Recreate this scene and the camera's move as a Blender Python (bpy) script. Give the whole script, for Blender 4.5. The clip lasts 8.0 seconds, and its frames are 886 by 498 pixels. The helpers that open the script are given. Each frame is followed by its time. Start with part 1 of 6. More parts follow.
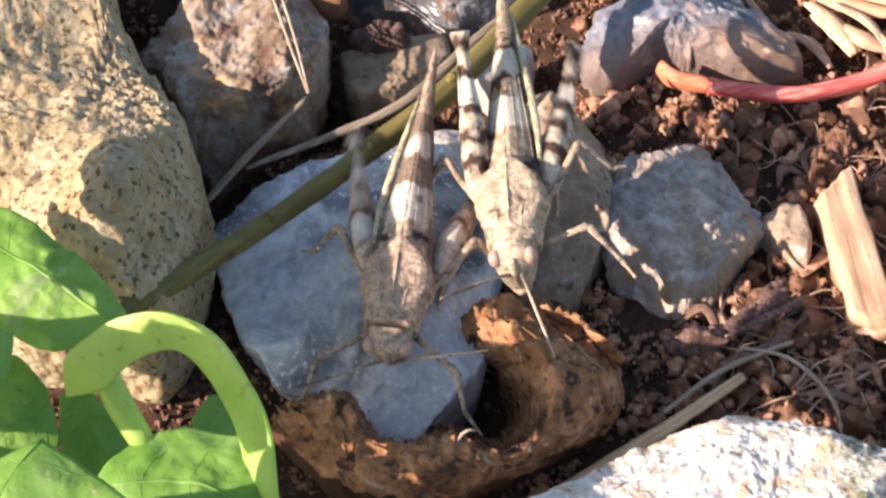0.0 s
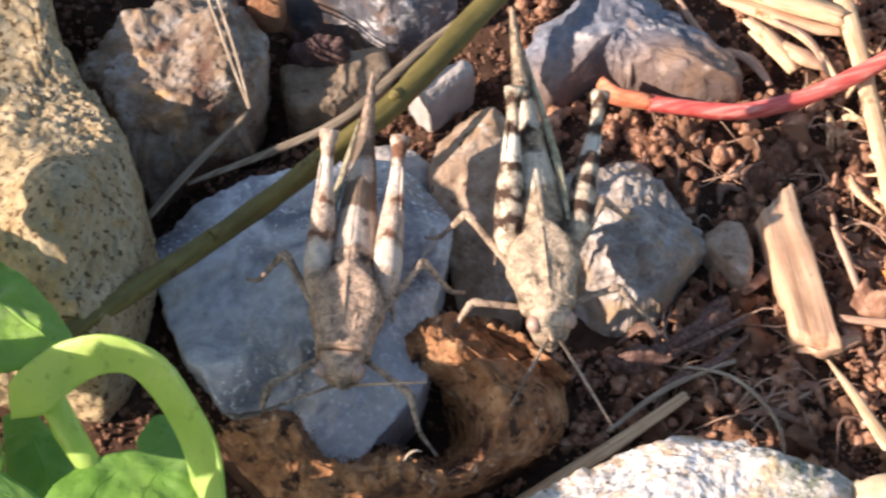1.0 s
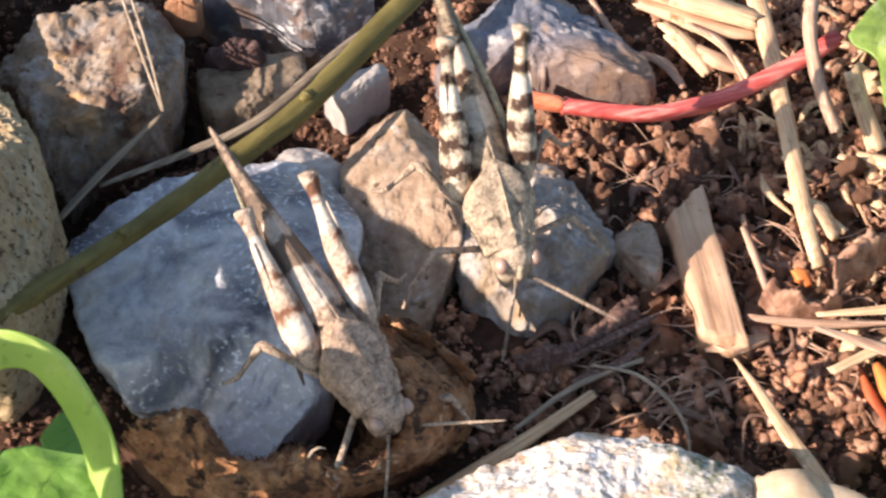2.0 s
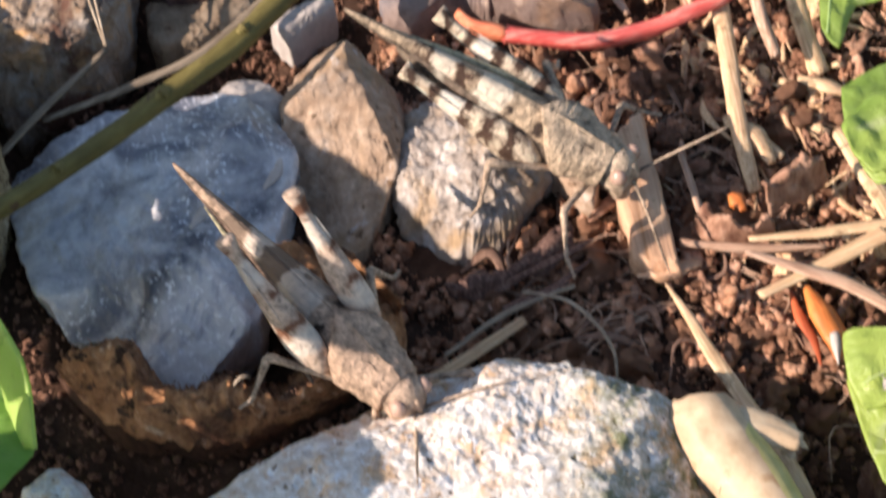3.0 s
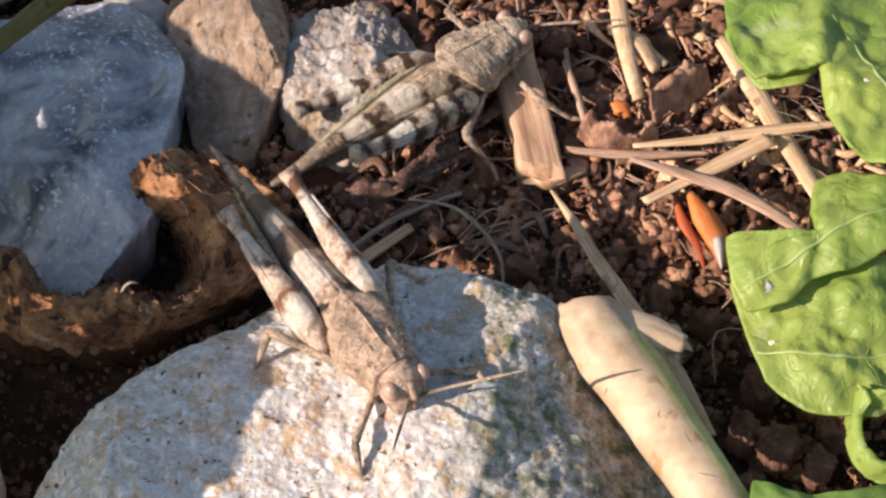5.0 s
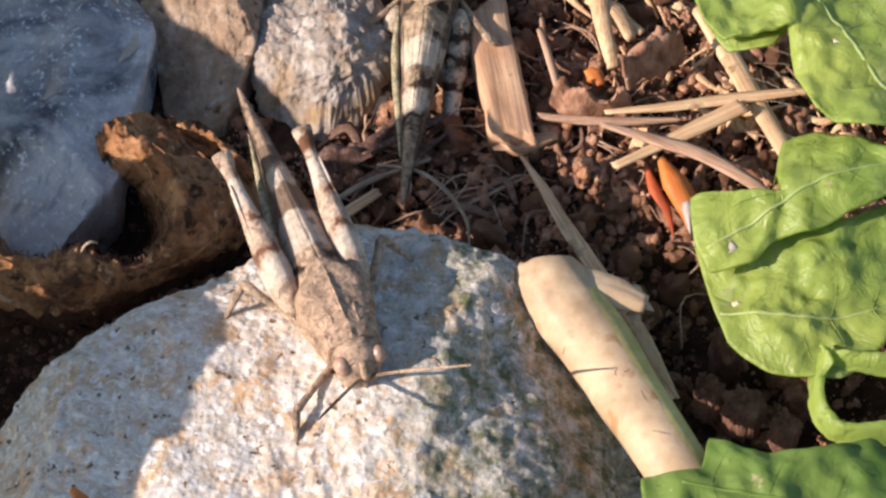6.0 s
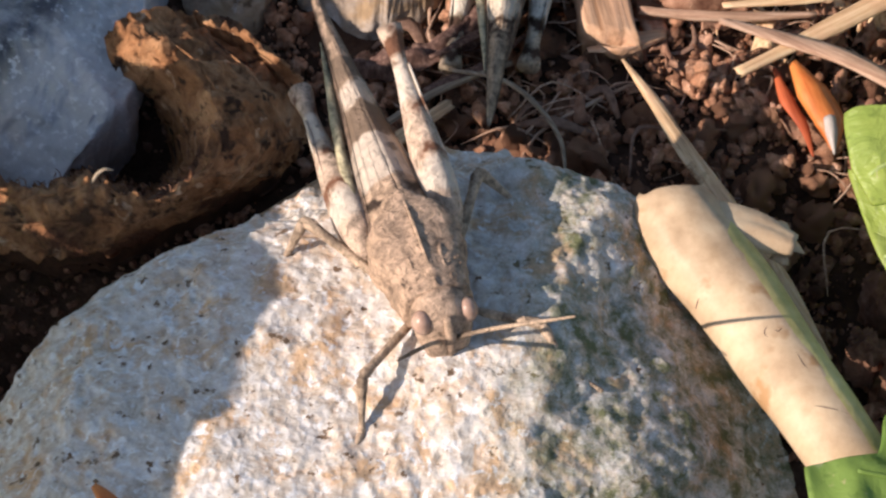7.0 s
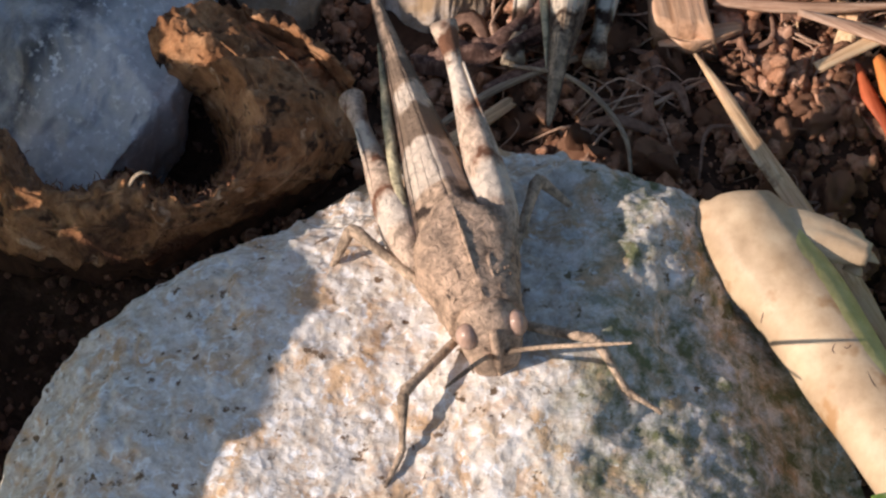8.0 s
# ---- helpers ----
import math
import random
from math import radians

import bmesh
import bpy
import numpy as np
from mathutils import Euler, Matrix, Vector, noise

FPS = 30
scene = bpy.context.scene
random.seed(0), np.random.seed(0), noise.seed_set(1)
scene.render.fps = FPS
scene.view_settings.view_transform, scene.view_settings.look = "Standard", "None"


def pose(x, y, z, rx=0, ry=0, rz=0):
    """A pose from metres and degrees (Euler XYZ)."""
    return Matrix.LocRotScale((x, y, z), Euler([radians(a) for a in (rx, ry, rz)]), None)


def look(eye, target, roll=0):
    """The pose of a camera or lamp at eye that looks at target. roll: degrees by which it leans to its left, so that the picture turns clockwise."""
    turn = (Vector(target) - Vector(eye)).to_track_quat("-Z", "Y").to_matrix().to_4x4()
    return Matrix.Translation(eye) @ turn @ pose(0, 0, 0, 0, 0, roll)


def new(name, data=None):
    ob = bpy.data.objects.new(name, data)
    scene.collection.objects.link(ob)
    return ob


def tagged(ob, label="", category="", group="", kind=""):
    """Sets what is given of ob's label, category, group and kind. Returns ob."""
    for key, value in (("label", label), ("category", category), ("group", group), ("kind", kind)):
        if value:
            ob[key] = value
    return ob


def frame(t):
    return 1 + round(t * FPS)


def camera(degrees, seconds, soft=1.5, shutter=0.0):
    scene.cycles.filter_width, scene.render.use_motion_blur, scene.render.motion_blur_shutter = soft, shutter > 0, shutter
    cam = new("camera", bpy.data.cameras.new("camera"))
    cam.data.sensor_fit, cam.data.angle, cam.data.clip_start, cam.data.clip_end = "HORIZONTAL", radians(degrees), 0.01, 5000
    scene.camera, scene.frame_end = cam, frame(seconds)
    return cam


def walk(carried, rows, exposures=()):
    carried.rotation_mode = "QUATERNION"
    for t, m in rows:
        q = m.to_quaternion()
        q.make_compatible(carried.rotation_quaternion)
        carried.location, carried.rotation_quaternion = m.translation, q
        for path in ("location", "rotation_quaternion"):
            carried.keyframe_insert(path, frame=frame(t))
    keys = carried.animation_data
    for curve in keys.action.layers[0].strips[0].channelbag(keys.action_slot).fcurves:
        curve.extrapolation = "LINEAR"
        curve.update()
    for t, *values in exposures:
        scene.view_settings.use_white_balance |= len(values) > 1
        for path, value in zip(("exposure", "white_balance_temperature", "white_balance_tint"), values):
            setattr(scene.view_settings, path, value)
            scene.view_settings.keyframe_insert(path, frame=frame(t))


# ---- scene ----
from mathutils.bvhtree import BVHTree

# ---- camera ----
cam = camera(20.00, 8.0, 2.3, 0.4)
PATH = [
    (0, (0.021182, -0.107757, 0.170907), (0.003626, 0.014100, 0.013292), -3.45),
    (0.5, (0.023196, -0.106907, 0.173176), (0.005771, 0.011859, 0.013205), -3.44),
    (1, (0.017322, -0.105700, 0.172075), (0.007832, 0.016035, 0.013675), -0.33),
    (1.5, (0.016934, -0.106358, 0.171542), (0.011325, 0.015674, 0.013185), 1.31),
    (1.7, (0.018749, -0.107120, 0.171317), (0.012193, 0.016724, 0.014411), 0.93),
    (2.8, (0.038576, -0.108388, 0.172062), (0.022280, 0.013335, 0.014208), -3.73),
    (3, (0.039853, -0.107808, 0.172580), (0.021935, 0.010621, 0.012413), -4.45),
    (3.5, (0.041134, -0.108849, 0.171546), (0.027973, 0.005249, 0.007813), -2.92),
    (4, (0.038850, -0.109009, 0.172125), (0.032559, 0.001608, 0.005619), -0.39),
    (4.5, (0.038097, -0.106123, 0.174024), (0.033846, 0.002208, 0.005958), 0.35),
    (4.7, (0.037987, -0.107887, 0.173610), (0.033028, 0.003755, 0.007744), 0.18),
    (5.8, (0.048750, -0.113497, 0.166835), (0.032737, 0.003680, 0.005549), -3.89),
    (6, (0.050162, -0.114862, 0.165749), (0.034316, 0.003375, 0.005222), -3.68),
    (6.5, (0.046913, -0.105382, 0.154873), (0.027511, 0.008553, -0.008353), -5.40),
    (7, (0.035804, -0.090883, 0.138225), (0.026688, 0.019583, -0.028251), -1.52),
    (7.5, (0.041324, -0.084979, 0.131711), (0.021040, 0.023151, -0.035312), -6.46),
    (8, (0.042342, -0.083715, 0.131954), (0.019866, 0.023783, -0.035196), -7.32),
]
walk(cam, [(t, look(eye, target, roll)) for t, eye, target, roll in PATH],
     exposures=((0.0, 1.18), (0.6, 1.02), (1.0, 0.95), (1.7, 1.01), (2.8, 0.78), (3.5, 0.54), (4.7, 0.40), (6.0, 0.36), (7.5, 0.2), (8.0, 0.12)))

# ---- world and sun ----
SUN_TO = Vector((-0.80, -0.36, 0.50)).normalized()
world = bpy.data.worlds.new("sky")
scene.world = world
world.use_nodes = True
wn = world.node_tree
sky = wn.nodes.new("ShaderNodeTexSky")
sky.sky_type = "NISHITA"
sky.sun_disc = False
sky.sun_elevation = math.asin(SUN_TO.z)
sky.sun_rotation = math.atan2(SUN_TO.x, SUN_TO.y)
wn.links.new(sky.outputs[0], wn.nodes["Background"].inputs[0])
wn.nodes["Background"].inputs[1].default_value = 0.112
sun = new("sun", bpy.data.lights.new("sun", "SUN"))
sun.data.energy = 5.3
sun.data.angle = radians(0.53)
sun.data.color = (1.0, 0.848, 0.752)
sun.matrix_world = look(tuple(SUN_TO * 2), (0, 0, 0))

MM = 0.001


# ---- materials ----
def node(nt, kind, **sockets):
    n = nt.nodes.new(kind)
    for key, value in sockets.items():
        n.inputs[key.replace("_", " ")].default_value = value
    return n


def ramp(nt, source, stops):
    n = nt.nodes.new("ShaderNodeValToRGB")
    e = n.color_ramp.elements
    while len(e) < len(stops):
        e.new(0.5)
    for el, (p, c) in zip(e, stops):
        el.position = p
        el.color = (*c, 1) if len(c) == 3 else c
    nt.links.new(source, n.inputs[0])
    return n.outputs[0]


def mix(nt, fac, a, b, mode="MIX"):
    n = nt.nodes.new("ShaderNodeMix")
    n.data_type = "RGBA"
    n.blend_type = mode
    for value, socket in ((fac, n.inputs[0]), (a, n.inputs[6]), (b, n.inputs[7])):
        if isinstance(value, (int, float)):
            socket.default_value = value
        elif isinstance(value, tuple):
            socket.default_value = (*value, 1)
        else:
            nt.links.new(value, socket)
    return n.outputs[2]


def noise_tex(nt, coord, scale, detail=6.0, rough=0.6, warp=0.0):
    n = node(nt, "ShaderNodeTexNoise", Scale=scale, Detail=detail, Roughness=rough, Distortion=warp)
    nt.links.new(coord, n.inputs["Vector"])
    return n.outputs[0]


def voronoi(nt, coord, scale, feature="F1"):
    n = node(nt, "ShaderNodeTexVoronoi", Scale=scale)
    n.feature = feature
    nt.links.new(coord, n.inputs["Vector"])
    return n.outputs[0]


GREY = ((0.0, (0, 0, 0)), (1.0, (1, 1, 1)))


def band(lo, hi):
    return ((lo, (0, 0, 0)), (hi, (1, 1, 1)))


def surface(name, rough=0.8, spec=0.3, sss=0.0):
    m = bpy.data.materials.new(name)
    m.use_nodes = True
    nt = m.node_tree
    b = nt.nodes["Principled BSDF"]
    b.inputs["Roughness"].default_value = rough
    b.inputs["Specular IOR Level"].default_value = spec
    co = nt.nodes.new("ShaderNodeTexCoord").outputs["Object"]
    return m, nt, b, co


def bumps(nt, b, pairs):
    last = None
    for height, distance, strength in pairs:
        n = node(nt, "ShaderNodeBump", Strength=strength, Distance=distance)
        nt.links.new(height, n.inputs["Height"])
        if last:
            nt.links.new(last, n.inputs["Normal"])
        last = n.outputs[0]
    nt.links.new(last, b.inputs["Normal"])


def wavy_side(nt, coord, nx, ny):
    """How far a point lies along a direction in plan, with a wavering edge."""
    place = nt.nodes.new("ShaderNodeVectorMath")
    place.operation = "DOT_PRODUCT"
    nt.links.new(coord, place.inputs[0])
    place.inputs[1].default_value = (nx, ny, 0)
    waver = nt.nodes.new("ShaderNodeMath")
    waver.operation = "MULTIPLY_ADD"
    nt.links.new(noise_tex(nt, coord, 160, 5, 0.6), waver.inputs[0])
    waver.inputs[1].default_value = 5 * MM
    nt.links.new(place.outputs["Value"], waver.inputs[2])
    return waver.outputs[0]


def reach_of(nt, value, lo, hi):
    """Rises from 0 to 1 between two lengths in mm."""
    r = nt.nodes.new("ShaderNodeMapRange")
    r.inputs[1].default_value, r.inputs[2].default_value = lo * MM, hi * MM
    nt.links.new(value, r.inputs[0])
    return r.outputs[0]


def stone_mat(name, stops, scale, rough=0.85, spec=0.25, stain=None, spots=None, grain=1500, grain_mm=0.12, bump=0.9, pits=None, gate=0, flecks=None, moss=None, vary=None, moss_side=None, zone=None):
    """Mottled stone: base ramp, a broad stain (colour, scale, lo, hi), fine spots (colour, scale, lo, hi), grain relief."""
    m, nt, b, co = surface(name, rough, spec)
    n1 = noise_tex(nt, co, scale, 9, 0.68, 0.4)
    col = ramp(nt, n1, stops)
    if stain:
        col = mix(nt, ramp(nt, noise_tex(nt, co, stain[1], 7, 0.62, 0.8), band(stain[2], stain[3])), col, stain[0])
    if flecks:
        col = mix(nt, ramp(nt, noise_tex(nt, co, flecks[1], 4, 0.6, 0.6), band(flecks[2], flecks[3])), col, flecks[0])
    if zone:
        tint, nx, ny, edge, *core = zone
        side = wavy_side(nt, co, nx, ny)
        if core:
            col = mix(nt, mix(nt, 1.0, reach_of(nt, side, edge - 7.0, edge + 1.0), ramp(nt, noise_tex(nt, co, 130, 6, 0.6, 0.6), ((0.36, (0.1, 0.1, 0.1)), (0.52, (1, 1, 1)))), "MULTIPLY"), col, core[0])
    if spots:
        mask = ramp(nt, noise_tex(nt, co, spots[1], 3, 0.55), band(spots[2], spots[3]))
        if gate:
            mask = mix(nt, 1.0, mask, ramp(nt, noise_tex(nt, co, gate, 4, 0.55), band(0.42, 0.56)), "MULTIPLY")
        col = mix(nt, mask, col, spots[0])
    if moss:
        grow = mix(nt, 1.0, ramp(nt, noise_tex(nt, co, moss[1], 5, 0.6, 0.5), band(moss[2], moss[3])), ramp(nt, noise_tex(nt, co, 700, 5, 0.7), band(0.35, 0.62)), "MULTIPLY")
        if moss_side:
            sep = nt.nodes.new("ShaderNodeSeparateXYZ")
            nt.links.new(co, sep.inputs[0])
            reach = nt.nodes.new("ShaderNodeMapRange")
            reach.inputs[1].default_value, reach.inputs[2].default_value = moss_side
            nt.links.new(sep.outputs[0], reach.inputs[0])
            grow = mix(nt, 1.0, grow, reach.outputs[0], "MULTIPLY")
        col = mix(nt, grow, col, moss[0])
    if zone:
        col = mix(nt, reach_of(nt, side, edge + 1.5, edge + 4.0), col, mix(nt, 0.3, tint, col))
    if vary:
        piece = nt.nodes.new("ShaderNodeNewGeometry").outputs["Random Per Island"]
        col = mix(nt, 1.0, col, ramp(nt, piece, vary), "MULTIPLY")
    fine = noise_tex(nt, co, grain, 5, 0.7)
    col = mix(nt, 0.35, col, ramp(nt, fine, ((0.25, (0.25, 0.25, 0.25)), (0.75, (0.78, 0.78, 0.78)))), "OVERLAY")
    nt.links.new(col, b.inputs["Base Color"])
    pairs = [(n1, 0.5 * MM, bump * 0.7), (fine, grain_mm * MM, bump)]
    if pits:
        pairs.append((ramp(nt, voronoi(nt, co, pits), band(0.1, 0.55)), 0.2 * MM, bump * 0.7))
    bumps(nt, b, pairs)
    return m


def fibre_mat(name, stops, along=120, across=1800, axis=2, rough=0.75, spec=0.25, spots=None, bump=0.6, mm=0.1, clear=0.0):
    """Straw, wood and stems: streaks along one axis of the object."""
    m, nt, b, co = surface(name, rough, spec)
    mp = nt.nodes.new("ShaderNodeMapping")
    s = [across] * 3
    s[axis] = along
    mp.inputs["Scale"].default_value = s
    nt.links.new(co, mp.inputs["Vector"])
    n1 = noise_tex(nt, mp.outputs[0], 1.0, 6, 0.65)
    col = ramp(nt, n1, stops)
    blot = noise_tex(nt, co, 260, 5, 0.6)
    col = mix(nt, 0.5, col, ramp(nt, blot, ((0.3, (0.3, 0.28, 0.26)), (0.7, (0.7, 0.7, 0.7)))), "OVERLAY")
    if spots:
        col = mix(nt, ramp(nt, noise_tex(nt, co, spots[1], 4, 0.6), band(spots[2], spots[3])), col, spots[0])
    nt.links.new(col, b.inputs["Base Color"])
    bumps(nt, b, [(n1, mm * MM, bump), (noise_tex(nt, co, 2500, 4, 0.6), 0.05 * MM, bump)])
    return m


def leaf_mat(name, dark, light, vein, translucent=0.35, rough=0.4, scale=150, rugose=1.0):
    m, nt, b, co = surface(name, rough, 0.45)
    n1 = noise_tex(nt, co, scale, 6, 0.6, 0.5)
    col = ramp(nt, n1, ((0.3, dark), (0.7, light)))
    cells = voronoi(nt, co, 520, "SMOOTH_F1")
    folds = noise_tex(nt, co, 300, 5, 0.6, 1.4)
    col = mix(nt, ramp(nt, cells, ((0.35, (0, 0, 0)), (0.75, (0.3, 0.3, 0.3)))), col, vein)
    col = mix(nt, ramp(nt, noise_tex(nt, co, 55, 4, 0.55, 0.8), ((0.42, (0, 0, 0)), (0.66, (0.7, 0.7, 0.7)))), col, tuple(min(0.8, c * k) for c, k in zip(light, (1.28, 1.12, 1.1))))
    col = mix(nt, ramp(nt, noise_tex(nt, co, 900, 4, 0.6), ((0.6, (0, 0, 0)), (0.72, (0.55, 0.55, 0.55)))), col, tuple(c * 0.6 for c in dark))
    col = mix(nt, ramp(nt, noise_tex(nt, co, 360, 5, 0.65), band(0.66, 0.70)), col, (0.50, 0.44, 0.24))
    col = mix(nt, ramp(nt, noise_tex(nt, co, 150, 6, 0.6, 1.0), ((0.60, (0, 0, 0)), (0.67, (0.75, 0.75, 0.75)))), col, tuple(c * 0.6 + k for c, k in zip(light, (0.26, 0.24, 0.20))))
    nt.links.new(col, b.inputs["Base Color"])
    bumps(nt, b, [(folds, 0.9 * MM, 0.6 * rugose), (cells, 0.3 * MM, 0.35 * rugose), (noise_tex(nt, co, 1800, 4, 0.6), 0.12 * MM, 0.5)])
    tr = nt.nodes.new("ShaderNodeBsdfTranslucent")
    nt.links.new(mix(nt, 1.0, col, (1.5, 1.5, 0.6), "MULTIPLY"), tr.inputs[0])
    ms = nt.nodes.new("ShaderNodeMixShader")
    ms.inputs[0].default_value = translucent
    nt.links.new(b.outputs[0], ms.inputs[1])
    nt.links.new(tr.outputs[0], ms.inputs[2])
    nt.links.new(ms.outputs[0], nt.nodes["Material Output"].inputs[0])
    return m


# soil base, kept far darker than the crumbs to paint their shaded gaps
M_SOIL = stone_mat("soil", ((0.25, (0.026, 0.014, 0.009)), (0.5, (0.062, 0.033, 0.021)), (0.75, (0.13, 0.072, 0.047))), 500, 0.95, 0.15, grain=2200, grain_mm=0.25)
M_CRUMB = stone_mat("crumb", ((0.3, (0.22, 0.10, 0.058)), (0.5, (0.55, 0.29, 0.175)), (0.72, (0.80, 0.53, 0.375))), 900, 0.92, 0.15, grain=2600, grain_mm=0.35, bump=1.0, stain=((0.14, 0.07, 0.045), 60, 0.53, 0.66),
                    vary=((0.0, (0.46, 0.42, 0.41)), (0.45, (0.9, 0.87, 0.85)), (0.80, (1.12, 1.08, 1.03)), (1.0, (1.4, 1.5, 1.6))))
M_POROUS = stone_mat("porous limestone", ((0.25, (0.27, 0.185, 0.095)), (0.5, (0.41, 0.31, 0.18)), (0.75, (0.53, 0.44, 0.305))), 420, 0.95, 0.15,
                     stain=((0.38, 0.27, 0.135), 75, 0.52, 0.75), spots=((0.13, 0.08, 0.04), 1500, 0.57, 0.63), grain=1600, grain_mm=0.22, bump=0.8, pits=1100, flecks=((0.42, 0.22, 0.07), 300, 0.62, 0.72))
M_RUSTY = stone_mat("rusty limestone", ((0.3, (0.16, 0.095, 0.052)), (0.48, (0.28, 0.21, 0.15)), (0.68, (0.41, 0.37, 0.33))), 420, 0.9, 0.2,
                    stain=((0.11, 0.055, 0.038), 62, 0.48, 0.56), spots=((0.12, 0.07, 0.045), 900, 0.62, 0.72), flecks=((0.42, 0.25, 0.12), 260, 0.54, 0.68))
M_FLINT = stone_mat("blue flint", ((0.32, (0.22, 0.218, 0.24)), (0.45, (0.49, 0.483, 0.50)), (0.62, (0.76, 0.74, 0.72))), 170, 0.42, 0.5,
                    stain=((0.48, 0.41, 0.32), 70, 0.54, 0.68), spots=((0.74, 0.75, 0.78), 1900, 0.55, 0.66), gate=110, grain=900, grain_mm=0.08, bump=0.65, flecks=((0.17, 0.175, 0.21), 110, 0.50, 0.66),
                    zone=((0.74, 0.72, 0.725), 0.77, -0.63, 5.6, (0.065, 0.067, 0.085)))
M_DARK = stone_mat("dark flint", ((0.28, (0.05, 0.05, 0.058)), (0.5, (0.125, 0.122, 0.135)), (0.78, (0.30, 0.29, 0.30))), 240, 0.5, 0.4,
                   stain=((0.30, 0.18, 0.115), 110, 0.48, 0.60), spots=((0.60, 0.56, 0.54), 800, 0.52, 0.62), gate=110, grain=1300, grain_mm=0.08)
M_CRUSTED = stone_mat("soil-crusted flint", ((0.28, (0.07, 0.073, 0.09)), (0.5, (0.16, 0.165, 0.195)), (0.78, (0.34, 0.34, 0.38))), 300, 0.6, 0.35,
                      stain=((0.30, 0.20, 0.14), 140, 0.52, 0.62), spots=((0.60, 0.52, 0.46), 500, 0.58, 0.64), gate=110, grain=1300, grain_mm=0.12, zone=((0.24, 0.15, 0.10), 0.15, -0.98, 1.5))
M_TAUPE = stone_mat("taupe limestone", ((0.28, (0.19, 0.115, 0.07)), (0.5, (0.39, 0.275, 0.19)), (0.75, (0.62, 0.49, 0.385))), 380, 0.85, 0.2,
                    stain=((0.30, 0.19, 0.10), 110, 0.50, 0.72), spots=((0.14, 0.085, 0.05), 800, 0.62, 0.72), flecks=((0.62, 0.58, 0.55), 420, 0.62, 0.75))
M_PATCHY = stone_mat("patchy limestone", ((0.3, (0.18, 0.14, 0.115)), (0.5, (0.36, 0.305, 0.26)), (0.7, (0.64, 0.59, 0.55))), 420, 0.85, 0.25,
                     stain=((0.36, 0.25, 0.15), 130, 0.47, 0.62), spots=((0.16, 0.10, 0.07), 600, 0.62, 0.74), flecks=((0.20, 0.19, 0.22), 160, 0.62, 0.74))
M_WHITE = stone_mat("white limestone", ((0.28, (0.36, 0.27, 0.19)), (0.45, (0.62, 0.55, 0.47)), (0.66, (0.78, 0.75, 0.72))), 950, 0.85, 0.25,
                    stain=((0.58, 0.39, 0.24), 380, 0.49, 0.64), spots=((0.17, 0.11, 0.07), 1100, 0.63, 0.69), grain=1700, grain_mm=0.22, bump=0.55, flecks=((0.82, 0.81, 0.80), 1400, 0.54, 0.66), pits=1500, moss=((0.135, 0.145, 0.07), 110, 0.28, 0.42), moss_side=(0.004, 0.010))
M_DULL = stone_mat("dull brown limestone", ((0.28, (0.13, 0.09, 0.055)), (0.5, (0.27, 0.20, 0.135)), (0.75, (0.42, 0.335, 0.245))), 300, 0.9, 0.2, stain=((0.18, 0.10, 0.05), 120, 0.5, 0.66), spots=((0.10, 0.06, 0.035), 800, 0.60, 0.70))
M_PALE = stone_mat("pale pebble", ((0.3, (0.34, 0.29, 0.26)), (0.7, (0.54, 0.49, 0.44))), 160, 0.5, 0.4, grain=900, grain_mm=0.04, bump=0.4)
M_BRICK = stone_mat("reddish stone", ((0.3, (0.26, 0.12, 0.06)), (0.7, (0.48, 0.26, 0.15))), 300, 0.9, 0.2)
M_CLAY = stone_mat("dark clay", ((0.3, (0.05, 0.03, 0.03)), (0.7, (0.16, 0.10, 0.085))), 320, 0.95, 0.15)
M_CLOD = stone_mat("clod", ((0.3, (0.11, 0.055, 0.036)), (0.5, (0.22, 0.115, 0.075)), (0.72, (0.38, 0.22, 0.15))), 420, 0.95, 0.12, grain=1500, grain_mm=0.3, bump=1.0)
M_TWIG = fibre_mat("green brown bark", ((0.3, (0.105, 0.085, 0.024)), (0.7, (0.20, 0.16, 0.05))), rough=0.6, spots=((0.10, 0.06, 0.03), 500, 0.62, 0.7))
M_GREYSTRAW = fibre_mat("weathered straw", ((0.32, (0.20, 0.145, 0.10)), (0.5, (0.36, 0.28, 0.20)), (0.68, (0.52, 0.44, 0.34))), along=90, across=4200)
M_OLDSTRAW = fibre_mat("old grey straw", ((0.32, (0.10, 0.075, 0.05)), (0.5, (0.21, 0.16, 0.11)), (0.68, (0.36, 0.29, 0.21))), along=90, across=4200)
M_STRAW = fibre_mat("dry straw", ((0.32, (0.36, 0.215, 0.115)), (0.46, (0.63, 0.415, 0.235)), (0.66, (0.78, 0.575, 0.37))), along=90, across=4200, rough=0.6, spots=((0.26, 0.15, 0.08), 380, 0.62, 0.72), bump=0.8)
M_PINKSTRAW = fibre_mat("brown dry blade", ((0.32, (0.26, 0.14, 0.09)), (0.5, (0.44, 0.28, 0.19)), (0.68, (0.64, 0.46, 0.34))), along=90, across=4200, rough=0.7)
M_WOOD = fibre_mat("split wood", ((0.30, (0.36, 0.19, 0.10)), (0.48, (0.57, 0.35, 0.215)), (0.70, (0.68, 0.455, 0.30))), along=60, across=1500, rough=0.75, spots=((0.25, 0.13, 0.05), 420, 0.66, 0.74), mm=0.2)
M_RED = fibre_mat("red stem", ((0.34, (0.46, 0.05, 0.045)), (0.52, (0.64, 0.12, 0.10)), (0.68, (0.76, 0.34, 0.27))), along=60, across=2400, rough=0.45, spec=0.45)
